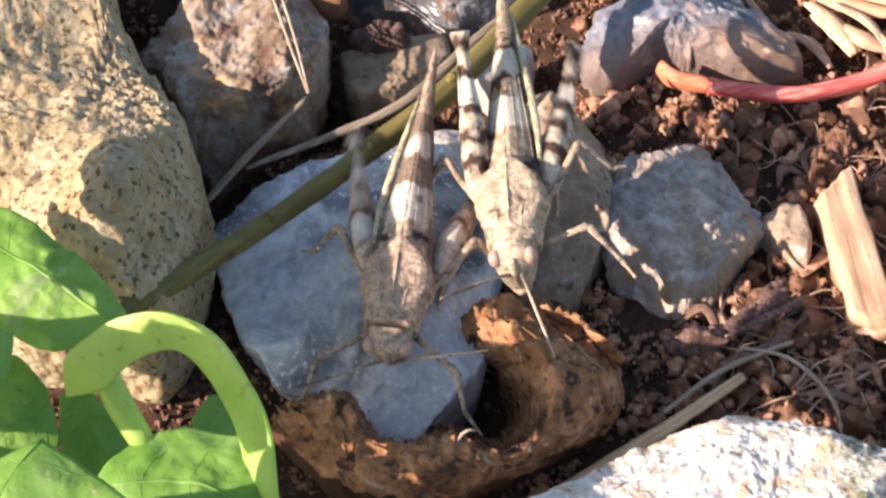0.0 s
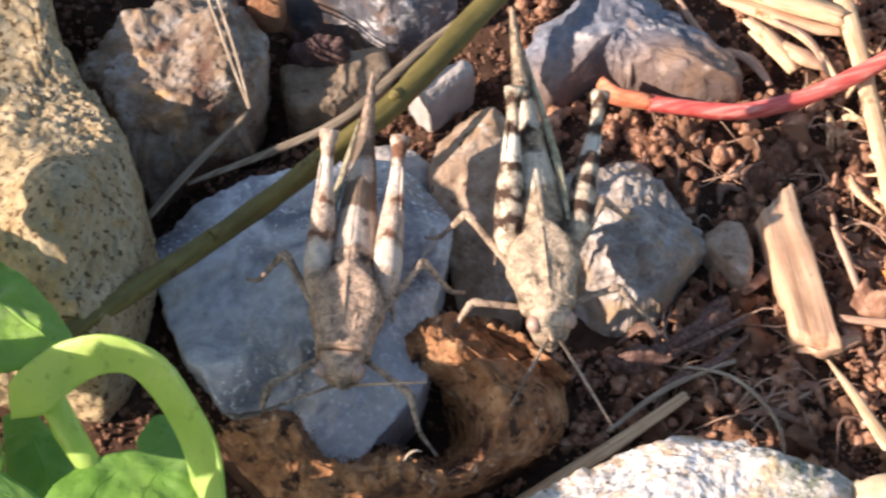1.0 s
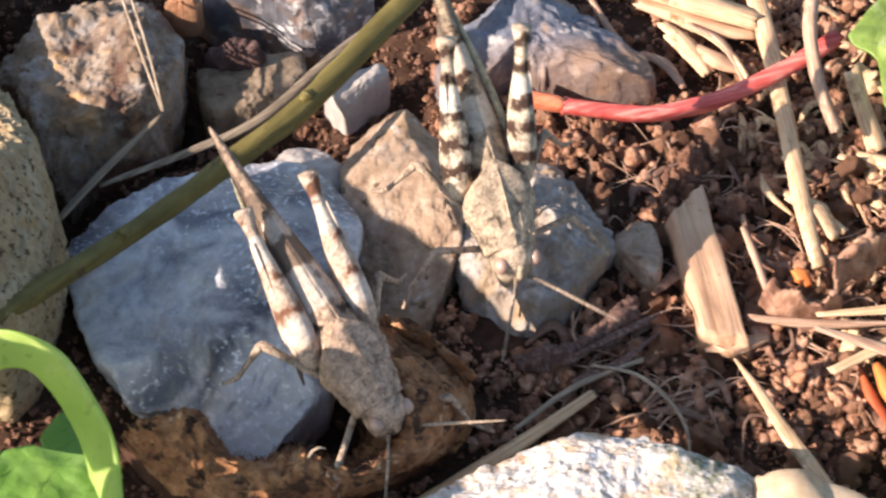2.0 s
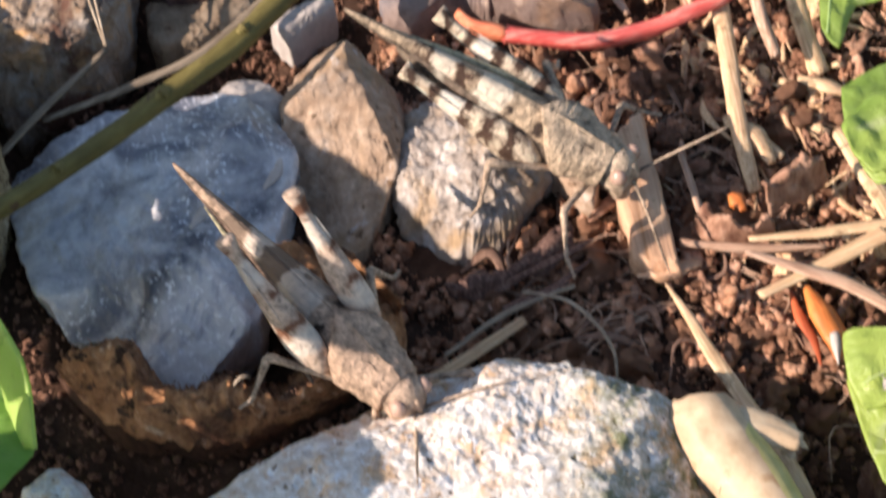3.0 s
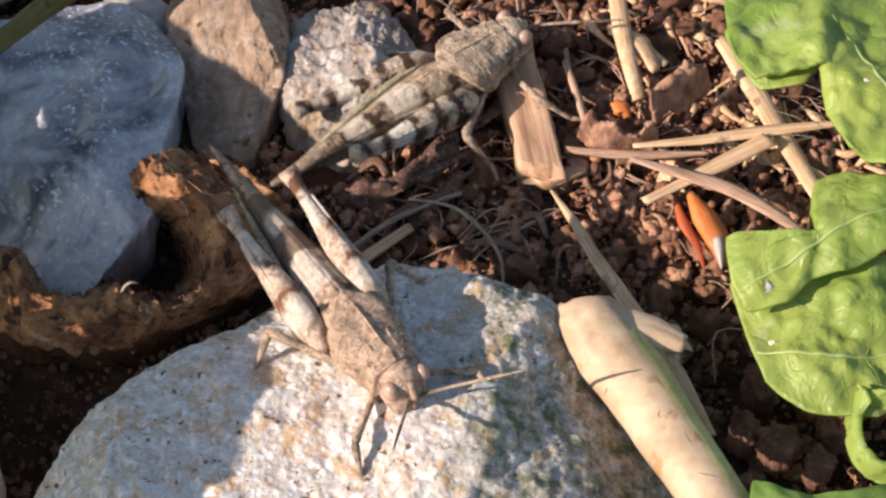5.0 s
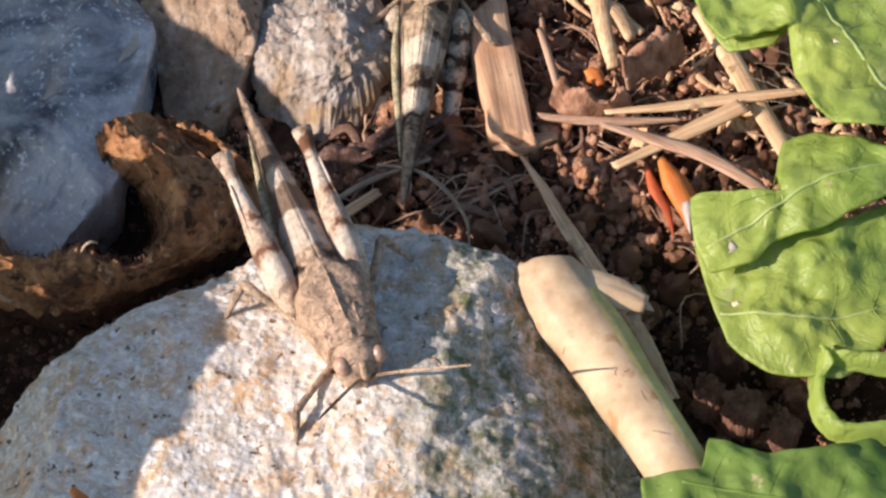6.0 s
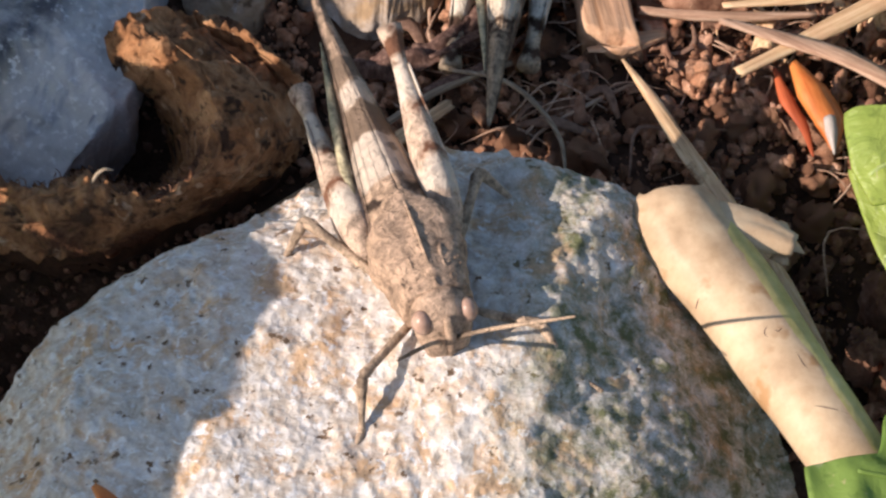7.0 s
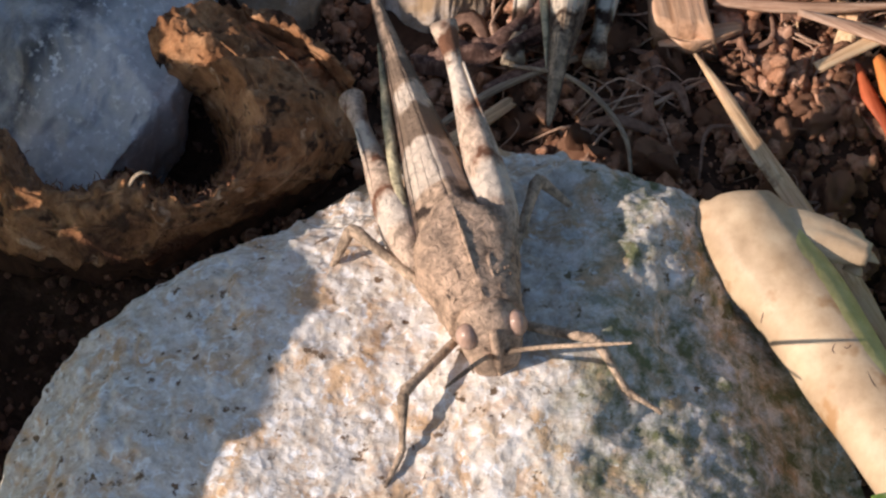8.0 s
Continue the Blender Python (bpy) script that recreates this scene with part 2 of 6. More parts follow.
M_REDEND = fibre_mat("orange stem end", ((0.3, (0.58, 0.12, 0.06)), (0.7, (0.76, 0.32, 0.17))), rough=0.6)
M_ORANGE = fibre_mat("orange husk", ((0.3, (0.42, 0.10, 0.02)), (0.7, (0.68, 0.24, 0.065))), along=200, across=1500, rough=0.45, spec=0.4)
M_RUSSET = fibre_mat("red husk", ((0.3, (0.28, 0.05, 0.02)), (0.7, (0.52, 0.13, 0.05))), along=200, across=1500, rough=0.5)
M_CREAM = fibre_mat("cream stalk", ((0.3, (0.46, 0.325, 0.20)), (0.7, (0.60, 0.455, 0.30))), along=60, across=700, rough=0.5, spots=((0.40, 0.235, 0.115), 230, 0.58, 0.66), mm=0.08, bump=0.4)
M_GREENCUT = fibre_mat("green stalk skin", ((0.3, (0.44, 0.39, 0.13)), (0.7, (0.60, 0.51, 0.23))), along=60, across=900, rough=0.5)
M_DARKSTRAW = fibre_mat("dark withered grass", ((0.3, (0.12, 0.065, 0.045)), (0.7, (0.30, 0.185, 0.13))), rough=0.8)
M_DEADLEAF = stone_mat("brown dead leaf", ((0.3, (0.16, 0.065, 0.026)), (0.5, (0.40, 0.19, 0.085)), (0.70, (0.66, 0.38, 0.20))), 420, 0.75, 0.25,
                       stain=((0.12, 0.052, 0.028), 170, 0.50, 0.60), spots=((0.07, 0.035, 0.02), 600, 0.58, 0.66), flecks=((0.70, 0.47, 0.30), 500, 0.62, 0.70), grain=1300, grain_mm=0.5, bump=1.0)
M_PURPLE = fibre_mat("purplish withered grass", ((0.3, (0.06, 0.032, 0.025)), (0.5, (0.135, 0.075, 0.058)), (0.7, (0.30, 0.19, 0.145))), along=90, across=3000, rough=0.75)
# near-black brown that stands in for the shade under the dead leaf
M_LEAFSHADE = fibre_mat("shade under leaf", ((0.3, (0.03, 0.014, 0.008)), (0.7, (0.10, 0.05, 0.03))), along=400, across=900, rough=0.8, mm=0.25)
M_CRUMPLED = fibre_mat("reddish dead leaf", ((0.3, (0.15, 0.065, 0.04)), (0.5, (0.33, 0.18, 0.115)), (0.7, (0.52, 0.32, 0.22))), along=400, across=900, rough=0.8, spots=((0.10, 0.05, 0.03), 380, 0.58, 0.68), mm=0.3, bump=0.8)
M_GREEN = leaf_mat("green leaf", (0.20, 0.32, 0.05), (0.37, 0.49, 0.12), (0.42, 0.54, 0.20), 0.4, 0.36, rugose=0.9)
M_DEEP = leaf_mat("dark green leaf", (0.13, 0.25, 0.04), (0.22, 0.35, 0.085), (0.30, 0.42, 0.14), 0.4, 0.45, rugose=0.4)
M_SEEDLING = leaf_mat("seedling leaf", (0.16, 0.34, 0.045), (0.32, 0.51, 0.12), (0.40, 0.56, 0.20), 0.45, 0.5, rugose=0.6)
M_ARCH = leaf_mat("pale seedling leaf", (0.36, 0.52, 0.10), (0.52, 0.65, 0.22), (0.46, 0.58, 0.2), 0.4, rugose=0.3)
M_VEIN = leaf_mat("leaf vein", (0.32, 0.46, 0.14), (0.44, 0.56, 0.24), (0.46, 0.57, 0.26), 0.4, rugose=0.1)


def insect_mat(name, base, pale, dark, bands=(), speck=900, speck_lo=0.56, speck_hi=0.66, rough=0.7, mottled=0.6, contrast=1.0):
    """Camouflage: grainy base, bands (y in mm from, to, kind) across the body's length, blotches and dark specks."""
    m, nt, b, co = surface(name, rough, 0.3)
    n1 = noise_tex(nt, co, 1500, 6, 0.7, 0.5)
    n2 = noise_tex(nt, co, 380, 5, 0.6, 0.8)
    shade = tuple(c * (1 - 0.62 * contrast) for c in base)
    light = tuple(min(0.85, c * (1 + 0.45 * contrast)) for c in base)
    col = ramp(nt, n1, ((0.33, shade), (0.5, base), (0.66, light)))
    col = mix(nt, ramp(nt, n2, ((0.52, (0, 0, 0)), (0.66, (0.6 * contrast,) * 3))), col, tuple(c * 0.42 for c in base))
    sep = nt.nodes.new("ShaderNodeSeparateXYZ")
    nt.links.new(co, sep.inputs[0])
    wob = nt.nodes.new("ShaderNodeMath")
    wob.operation = "MULTIPLY_ADD"
    nt.links.new(noise_tex(nt, co, 700, 4, 0.6), wob.inputs[0])
    wob.inputs[1].default_value = 2.4 * MM
    nt.links.new(sep.outputs[1], wob.inputs[2])
    grainy = ramp(nt, n1, ((0.3, tuple(c * 0.72 for c in pale)), (0.55, pale)))
    for lo, hi, kind in bands:
        r = nt.nodes.new("ShaderNodeMapRange")
        r.inputs[1].default_value, r.inputs[2].default_value = (lo + 1.2 - 25) * MM, (lo + 1.2 + 25) * MM
        nt.links.new(wob.outputs[0], r.inputs[0])
        mid, span = 0.5, (hi - lo) / 50.0
        mask = ramp(nt, r.outputs[0], ((mid - 0.004, (0, 0, 0)), (mid + 0.004, (1, 1, 1)), (mid + span - 0.004, (1, 1, 1)), (mid + span + 0.004, (0, 0, 0))))
        if kind == "band":
            mask = mix(nt, 1.0, mask, ramp(nt, noise_tex(nt, co, 500, 4, 0.6), band(0.36, 0.46)), "MULTIPLY")
        if kind in ("blotch", "halfbrown"):
            mask = mix(nt, 1.0, mask, ramp(nt, noise_tex(nt, co, 420, 3, 0.5), band(0.45, 0.52)), "MULTIPLY")
        col = mix(nt, mask, col, {"pale": grainy, "brown": tuple(c * 0.48 for c in base), "halfbrown": (0.20, 0.09, 0.05), "band": (0.07, 0.037, 0.023)}.get(kind, dark))
    col = mix(nt, ramp(nt, noise_tex(nt, co, speck, 4, 0.6), ((speck_lo, (0, 0, 0)), (speck_hi, (mottled,) * 3))), col, dark)
    nt.links.new(col, b.inputs["Base Color"])
    bumps(nt, b, [(n2, 0.5 * MM, 0.9), (n1, 0.4 * MM, 1.0)])
    return m


# ---- builders ----
def bm_object(name, bm, material, parent=None, smooth=True, at=None):
    me = bpy.data.meshes.new(name)
    bm.normal_update()
    if smooth:
        for f in bm.faces:
            f.smooth = True
    bm.to_mesh(me)
    bm.free()
    me.materials.append(material)
    ob = new(name, me)
    if parent:
        ob.parent = parent
    if at:
        ob.matrix_basis = at
    return ob


def part(name, bm, material, parent, label="", smooth=True):
    ob = bm_object(name, bm, material, parent, smooth)
    if label:
        tagged(ob, label)
    return ob


def catmull(pts, steps):
    pts = [Vector(p) for p in pts]
    if len(pts) < 3:
        return [pts[0].lerp(pts[-1], i / steps) for i in range(steps + 1)]
    ext = [2 * pts[0] - pts[1]] + pts + [2 * pts[-1] - pts[-2]]
    out = []
    for i in range(len(pts) - 1):
        a, b, c, d = ext[i:i + 4]
        for k in range(steps):
            t = k / steps
            out.append(0.5 * ((2 * b) + (c - a) * t + (2 * a - 5 * b + 4 * c - d) * t * t + (3 * b - a - 3 * c + d) * t ** 3))
    out.append(pts[-1])
    return out


def closed_curve(pts, steps):
    n = len(pts)
    pts = [Vector(p) for p in pts]
    out = []
    for i in range(n):
        a, b, c, d = (pts[(i + k - 1) % n] for k in range(4))
        for k in range(steps):
            t = k / steps
            smooth = 0.5 * ((2 * b) + (c - a) * t + (2 * a - 5 * b + 4 * c - d) * t * t + (3 * b - a - 3 * c + d) * t ** 3)
            out.append(b.lerp(c, t).lerp(smooth, 0.4))
    return out


def rings_to(bm, rings, cap=True, loop=True):
    vs = [[bm.verts.new(p) for p in r] for r in rings]
    n = len(vs[0])
    for a, b in zip(vs, vs[1:]):
        for i in range(n if loop else n - 1):
            j = (i + 1) % n
            bm.faces.new((a[i], a[j], b[j], b[i]))
    if cap:
        bm.faces.new(vs[0][::-1])
        bm.faces.new(vs[-1])
    return vs


def tube(bm, pts, radii, sides=8, steps=6, flat=1.0, wobble=0.0, up=(0, 0, 1), groove=0.0):
    """A tapering stick through pts (mm) with radii (mm); flat squeezes it to a ribbon."""
    line = catmull(pts, steps)
    n = len(line)
    rings = []
    for i, p in enumerate(line):
        d = (line[min(i + 1, n - 1)] - line[max(i - 1, 0)]).normalized()
        side = d.cross(Vector(up))
        if side.length < 1e-3:
            side = d.cross(Vector((1, 0, 0)))
        side.normalize()
        top = side.cross(d)
        f = i / (n - 1) * (len(radii) - 1)
        k = min(int(f), len(radii) - 2)
        r = radii[k] + (radii[k + 1] - radii[k]) * (f - k)
        ring = []
        for s in range(sides):
            a = 2 * math.pi * s / sides
            w = 1 + wobble * noise.noise(p * 0.35 + Vector((s * 2.3, 0, 0))) + groove * noise.noise(Vector((s * 1.73, pts[0][0], pts[-1][1] + i * 0.03)))
            ring.append((p + (side * math.cos(a) + top * math.sin(a) * flat) * r * w) * MM)
        rings.append(ring)
    rings_to(bm, rings)
    bmesh.ops.recalc_face_normals(bm, faces=bm.faces)
    return bm


def stick(name, pts, radii, material, label, category, sides=12, flat=1.0, wobble=0.15, steps=8, group="", groove=0.3, fray=0.5):
    """A stick, straw or blade that lies on the ground, its origin at its middle and its z axis along it."""
    pts = [Vector(p) for p in pts]
    mid = sum(pts, Vector()) / len(pts)
    axis = (pts[-1] - pts[0]).normalized()
    turn = axis.to_track_quat("Z", "Y").to_matrix()
    back = turn.transposed()
    bm = bmesh.new()
    tube(bm, [back @ (p - mid) for p in pts], radii, sides, steps, flat, wobble, back @ Vector((0, 0, 1)), groove)
    bm.verts.ensure_lookup_table()
    for ring, r in ((bm.verts[:sides], radii[0]), (bm.verts[-sides:], radii[-1])):
        for i, v in enumerate(ring):
            v.co.z += fray * min(r, 0.8) * 2 * noise.noise(Vector((i * 1.37, r * 9, pts[0].x))) * MM
    ob = bm_object(name, bm, material)
    ob.matrix_basis = Matrix.Translation(mid * MM) @ turn.to_4x4()
    return tagged(ob, label, category, group)


def inside(x, y, poly):
    hit = False
    for i in range(len(poly)):
        (x1, y1), (x2, y2) = poly[i][:2], poly[i - 1][:2]
        if (y1 > y) != (y2 > y) and x < (x2 - x1) * (y - y1) / (y2 - y1) + x1:
            hit = not hit
    return hit


FOOTPRINTS = []


def rock(name, outline, top, material, label, seed=1, blocky=0.6, rough=0.5, fine=0.15, facets=5, slope=(0, 0), res=36, base=-8.0, cell=0.0, lumps=(), category="stone", cut=0.93, sheer=(), nubs=None):
    """A stone with the given plan outline (mm), flattish or round on top, broken by facets and roughened at three scales."""
    FOOTPRINTS.append([tuple(p) for p in outline])
    poly = closed_curve([(*p, 0) for p in outline], 6)
    c = sum(poly, Vector()) / len(poly)
    rnd = random.Random(seed)
    half = res
    M = 240
    radial = []
    for j in range(M):
        a = 2 * math.pi * j / M
        d = Vector((math.cos(a), math.sin(a), 0))
        best = 0.5
        for i in range(len(poly)):
            p, q = poly[i] - c, poly[i - 1] - c
            den = d.x * (q.y - p.y) - d.y * (q.x - p.x)
            if abs(den) < 1e-9:
                continue
            t = (p.x * (q.y - p.y) - p.y * (q.x - p.x)) / den
            u = (p.x * d.y - p.y * d.x) / den
            if t > 0 and -0.001 <= u <= 1.001:
                best = max(best, t)
        radial.append((d, best))
    size = sum(r for _, r in radial) / M
    planes = []
    for _ in range(facets):
        n = Vector((rnd.uniform(-1, 1), rnd.uniform(-1, 1), rnd.uniform(0.25, 1.2))).normalized()
        planes.append(n)
    belt = top * 0.35
    power, blend = 1.6 / blocky, 0.5
    off = Vector((seed * 13.7, seed * 5.1, seed * 2.9))
    pts = []
    side = 2 * half + 1
    for iy in range(side):
        for ix in range(side):
            gx, gy = ix / half - 1, iy / half - 1
            s = max(abs(gx), abs(gy))
            ang = 0.0
            if s > 0:
                ang = gy / gx * math.pi / 4 if abs(gx) >= abs(gy) else math.pi / 2 - gx / gy * math.pi / 4
                if (gx < 0 and abs(gx) >= abs(gy)) or (gy < 0 and abs(gy) > abs(gx)):
                    ang += math.pi
            f = (ang / (2 * math.pi)) % 1.0 * M
            r = radial[int(f) % M][1] * (1 - f % 1) + radial[(int(f) + 1) % M][1] * (f % 1)
            if s <= 0.8:
                phi = s / 0.8 * math.pi / 2
                w = s / 0.8
                rr, zz = w * (1 - blend) + math.sin(phi) * blend, belt + (top - belt) * max(0.0, 1 - w ** power) ** (1 / power)
            else:
                f = (s - 0.8) / 0.2
                rr, zz = 1 - 0.10 * f, belt + (base - belt) * f
            pts.append(Vector((math.cos(ang) * r * rr, math.sin(ang) * r * rr, zz)))
    for n in planes:
        reach = max(p.dot(n) for p in pts)
        d = reach * rnd.uniform(cut - 0.06, cut + 0.03)
        for p in pts:
            over = p.dot(n) - d
            if over > 0:
                p -= n * over * 0.97
    for nx, ny, nz, d in sheer:
        n = Vector((nx, ny, nz))
        for p in pts:
            over = (p + Vector((c.x, c.y, 0))).dot(n) - d
            if over > 0 and p.z > 0:
                p.z -= over / nz * 0.92
                p.z = max(p.z, 0.4)
    for p in pts:
        w = max(0.0, (p.z - base) / (top - base))
        p.z += (slope[0] * p.x + slope[1] * p.y) * w
        for lx, ly, lr, lh in lumps:
            g = math.exp(-(((p.x + c.x - lx) ** 2 + (p.y + c.y - ly) ** 2) / lr ** 2))
            p.z += lh * g * w
        out = Vector((p.x, p.y, p.z * 1.3)).normalized()
        q = p + off
        amp = rough * noise.fractal(q * (2.2 / size), 0.9, 2.0, 5) + fine * noise.fractal(q * 1.1, 0.7, 2.1, 5)
        if nubs:
            grow = min(1.0, max(0.0, (p.x + c.x - nubs[0]) / (nubs[1] - nubs[0])))
            amp += nubs[2] * grow * (0.5 - noise.voronoi(q * 0.9)[0][0]) + 0.5 * nubs[2] * grow * (0.5 - noise.voronoi(q * 2.0)[0][0])
        if cell:
            amp += cell * (0.5 - noise.voronoi(q * 0.55)[0][0]) + 0.5 * cell * (0.5 - noise.voronoi(q * 1.2)[0][0])
        p += out * amp
    bm = bmesh.new()
    vs = [bm.verts.new(p * MM) for p in pts]
    for iy in range(side - 1):
        for ix in range(side - 1):
            i = iy * side + ix
            bm.faces.new((vs[i], vs[i + 1], vs[i + side + 1], vs[i + side]))
    rim = list(range(side)) + [k * side + side - 1 for k in range(1, side)] + [side * side - 1 - k for k in range(1, side)] + [(side - 1 - k) * side for k in range(1, side - 1)]
    bm.faces.new([vs[i] for i in reversed(rim)])
    ob = bm_object(name, bm, material, at=Matrix.Translation(c * MM))
    return tagged(ob, label, category)


def leaf_mesh(bm, outline, dome, wave, thick=0.22, rings=26, steps=8, seed=0):
    """A blade spanned by a closed outline (mm), domed and waved, with thickness."""
    edge = closed_curve(outline, steps)
    c = sum(edge, Vector()) / len(edge)
    M = len(edge)
    top, low = [], []
    for k in range(rings + 1):
        f = k / rings
        rt, rl = [], []
        for p in edge:
            q = c.lerp(p, f)
            pucker = 0.30 * (abs(noise.noise(q * 0.55 + Vector((seed, 7, 0)))) - 0.25) + 0.14 * noise.noise(q * 1.5 + Vector((seed, 1, 4)))
            h = dome * (1 - f * f) + pucker * min(1.0, wave) * min(1.0, 3 * (1 - f) + 0.2) * 0.8 + wave * (noise.noise(q * 0.22 + Vector((seed, 0, 0))) + 0.5 * noise.noise(q * 0.6 + Vector((seed, 3, 0))))
            q = q + Vector((0, 0, h))
            rt.append(q * MM)
            rl.append((q - Vector((0, 0, thick))) * MM)
        top.append(rt)
        low.append(rl)
    tv = [[bm.verts.new(top[0][0])] * M] + [[bm.verts.new(p) for p in r] for r in top[1:]]
    lv = [[bm.verts.new(low[0][0])] * M] + [[bm.verts.new(p) for p in r] for r in low[1:]]
    for j in range(M):
        i = (j + 1) % M
        bm.faces.new((tv[0][0], tv[1][j], tv[1][i]))
        bm.faces.new((lv[0][0], lv[1][i], lv[1][j]))
        for k in range(1, rings):
            bm.faces.new((tv[k][j], tv[k + 1][j], tv[k + 1][i], tv[k][i]))
            bm.faces.new((lv[k][i], lv[k + 1][i], lv[k + 1][j], lv[k][j]))
        bm.faces.new((tv[rings][j], lv[rings][j], lv[rings][i], tv[rings][i]))
    bmesh.ops.recalc_face_normals(bm, faces=bm.faces)
    return bm


def band_mesh(bm, inner, outer, bulge, steps=8, across=14, thick=0.25, ragged=0.0, crease=0.0, seed=0, ridge=None):
    """A curved sheet between two edges (mm), bulging outwards by bulge or over a ridge, with thickness."""
    a, b = catmull(inner, steps), catmull(outer, steps)
    grid = []
    rails = three_rails(inner, ridge, outer, steps, across) if ridge else None
    for i, (p, q) in enumerate(zip(a, b)):
        row = []
        jag = ragged * (noise.noise(Vector((i * 0.5, seed, 0))) + 1.2 * noise.noise(Vector((i * 2.3, seed, 5))))
        for k in range(across + 1):
            f = k / across
            m = rails[i][k].copy() if rails else p.lerp(q, f)
            m.z += bulge * math.sin(math.pi * min(1, f * 1.05)) + jag * (1 - f) ** 3
            m.z += crease * noise.noise(Vector((i * 0.16, f * 2.5, seed))) + 0.4 * crease * noise.noise(m * 0.7) + 0.3 * crease * abs(noise.noise(m * 1.3)) + 0.2 * crease * noise.noise(m * 2.6)
            row.append(m)
        grid.append(row)
    n, w = len(grid), across + 1
    nor = [[Vector((0, 0, 1))] * w for _ in range(n)]
    for i in range(n):
        for k in range(w):
            du = grid[min(i + 1, n - 1)][k] - grid[max(i - 1, 0)][k]
            dv = grid[i][min(k + 1, w - 1)] - grid[i][max(k - 1, 0)]
            nor[i][k] = du.cross(dv).normalized()
    up = [[bm.verts.new(grid[i][k] * MM) for k in range(w)] for i in range(n)]
    dn = [[bm.verts.new((grid[i][k] - nor[i][k] * thick) * MM) for k in range(w)] for i in range(n)]
    for i in range(n - 1):
        for k in range(w - 1):
            bm.faces.new((up[i][k], up[i + 1][k], up[i + 1][k + 1], up[i][k + 1]))
            bm.faces.new((dn[i][k], dn[i][k + 1], dn[i + 1][k + 1], dn[i + 1][k]))
    for i in range(n - 1):
        for k in (0, w - 1):
            bm.faces.new((up[i][k], up[i + 1][k], dn[i + 1][k], dn[i][k]))
    for k in range(w - 1):
        for i in (0, n - 1):
            bm.faces.new((up[i][k], up[i][k + 1], dn[i][k + 1], dn[i][k]))
    bmesh.ops.recalc_face_normals(bm, faces=bm.faces)
    return bm


def three_rails(inner, ridge, outer, steps, across):
    """Rows of a sheet that rises from an inner edge over a ridge and down to an outer edge."""
    rows = []
    for a, b, c in zip(catmull(inner, steps), catmull(ridge, steps), catmull(outer, steps)):
        row = []
        for k in range(across + 1):
            f = k / across
            w = f * f * (3 - 2 * f) * 0.5 + f * 0.5
            p = a.lerp(b, min(1, w * 2.5)) if w < 0.4 else b.lerp(c, (w - 0.4) / 0.6)
            q = (1 - f) ** 2 * a + 2 * f * (1 - f) * (2 * b - 0.5 * a - 0.5 * c) + f * f * c
            row.append(p.lerp(q, 0.45))
        rows.append(row)
    return rows


def draped(tree, pts, lift):
    """Points (mm) laid onto a leaf's upper side."""
    out = []
    for q in pts:
        hit = tree.ray_cast(Vector((q[0], q[1], 80)) * MM, Vector((0, 0, -1)))[0]
        if hit:
            out.append(hit / MM + Vector((0, 0, lift)))
    return out


# ---- ground ----
HOLLOWS = ((6, 6.5, 4.5, 5), (60, -7, 8, 7), (53, 1, 5, 3), (-2.4, -9, 6, 4), (4, -8, 4, 3), (67, -2, 6, 4), (-11.5, 40, 4.5, 5), (-20, 53, 6, 5), (-6, 49, 4.5, 5), (2.5, 49, 4, 5), (-1, 38, 4, 4), (9.5, 42, 4, 3), (-17.5, 30, 3.5, 5), (-30, 47, 5, 5))


def soil_height(x, y):
    p = Vector((x, y, 0))
    fade = math.exp(-((x - 20) ** 2 + (y - 10) ** 2) / 200.0 ** 2)
    return fade * (1.1 * noise.noise(p * 0.06) + 0.7 * noise.noise(p * 0.25) + 0.35 * noise.noise(p * 0.8)) - 0.6 - sum(d * math.exp(-((x - u) ** 2 + (y - v) ** 2) / r ** 2) for u, v, r, d in HOLLOWS)


def build_ground():
    def axis(lo, hi, mid):
        fine = [lo + i * 0.8 for i in range(int((hi - lo) / 0.8) + 1)]
        far = [1.35 ** k * 4 for k in range(1, 38)]
        return [lo - d for d in reversed(far)] + fine + [hi + d for d in far]
    xs, ys = axis(-45, 85, 20), axis(-35, 75, 10)
    verts = [(x * MM, y * MM, soil_height(x, y) * MM) for y in ys for x in xs]
    w = len(xs)
    faces = [(j * w + i, j * w + i + 1, (j + 1) * w + i + 1, (j + 1) * w + i) for j in range(len(ys) - 1) for i in range(w - 1)]
    me = bpy.data.meshes.new("ground")
    me.from_pydata(verts, [], faces)
    me.polygons.foreach_set("use_smooth", [True] * len(faces))
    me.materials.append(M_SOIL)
    return tagged(new("ground", me), "red-brown crumbly garden soil, darkened for the shade between crumbs", "soil", kind="structure")


ground = build_ground()

# ---- stones ----
rock("porous_stone", [(-29.6, 46.4), (-27.3, 40.1), (-24.1, 35.1), (-21.6, 30.8), (-19.2, 26.6), (-17.7, 23), (-16.8, 19.4), (-16.3, 14.8), (-17, 9.7), (-19, 5.9), (-22.1, 6.4), (-30.6, 7.3), (-41, 13), (-47.9, 31.8), (-48.4, 53), (-40.3, 59.9), (-32.1, 54.1)], 15.5, M_POROUS,
     "large yellowish porous limestone full of small pores", 3, 0.42, 0.9, 0.3, 6, res=100, cell=0.22, lumps=((-28, 39, 10, -4.5), (-23, 31, 6, -1.5), (-22.5, 17, 4.5, 4.0), (-24, 12, 4, 2.5)))
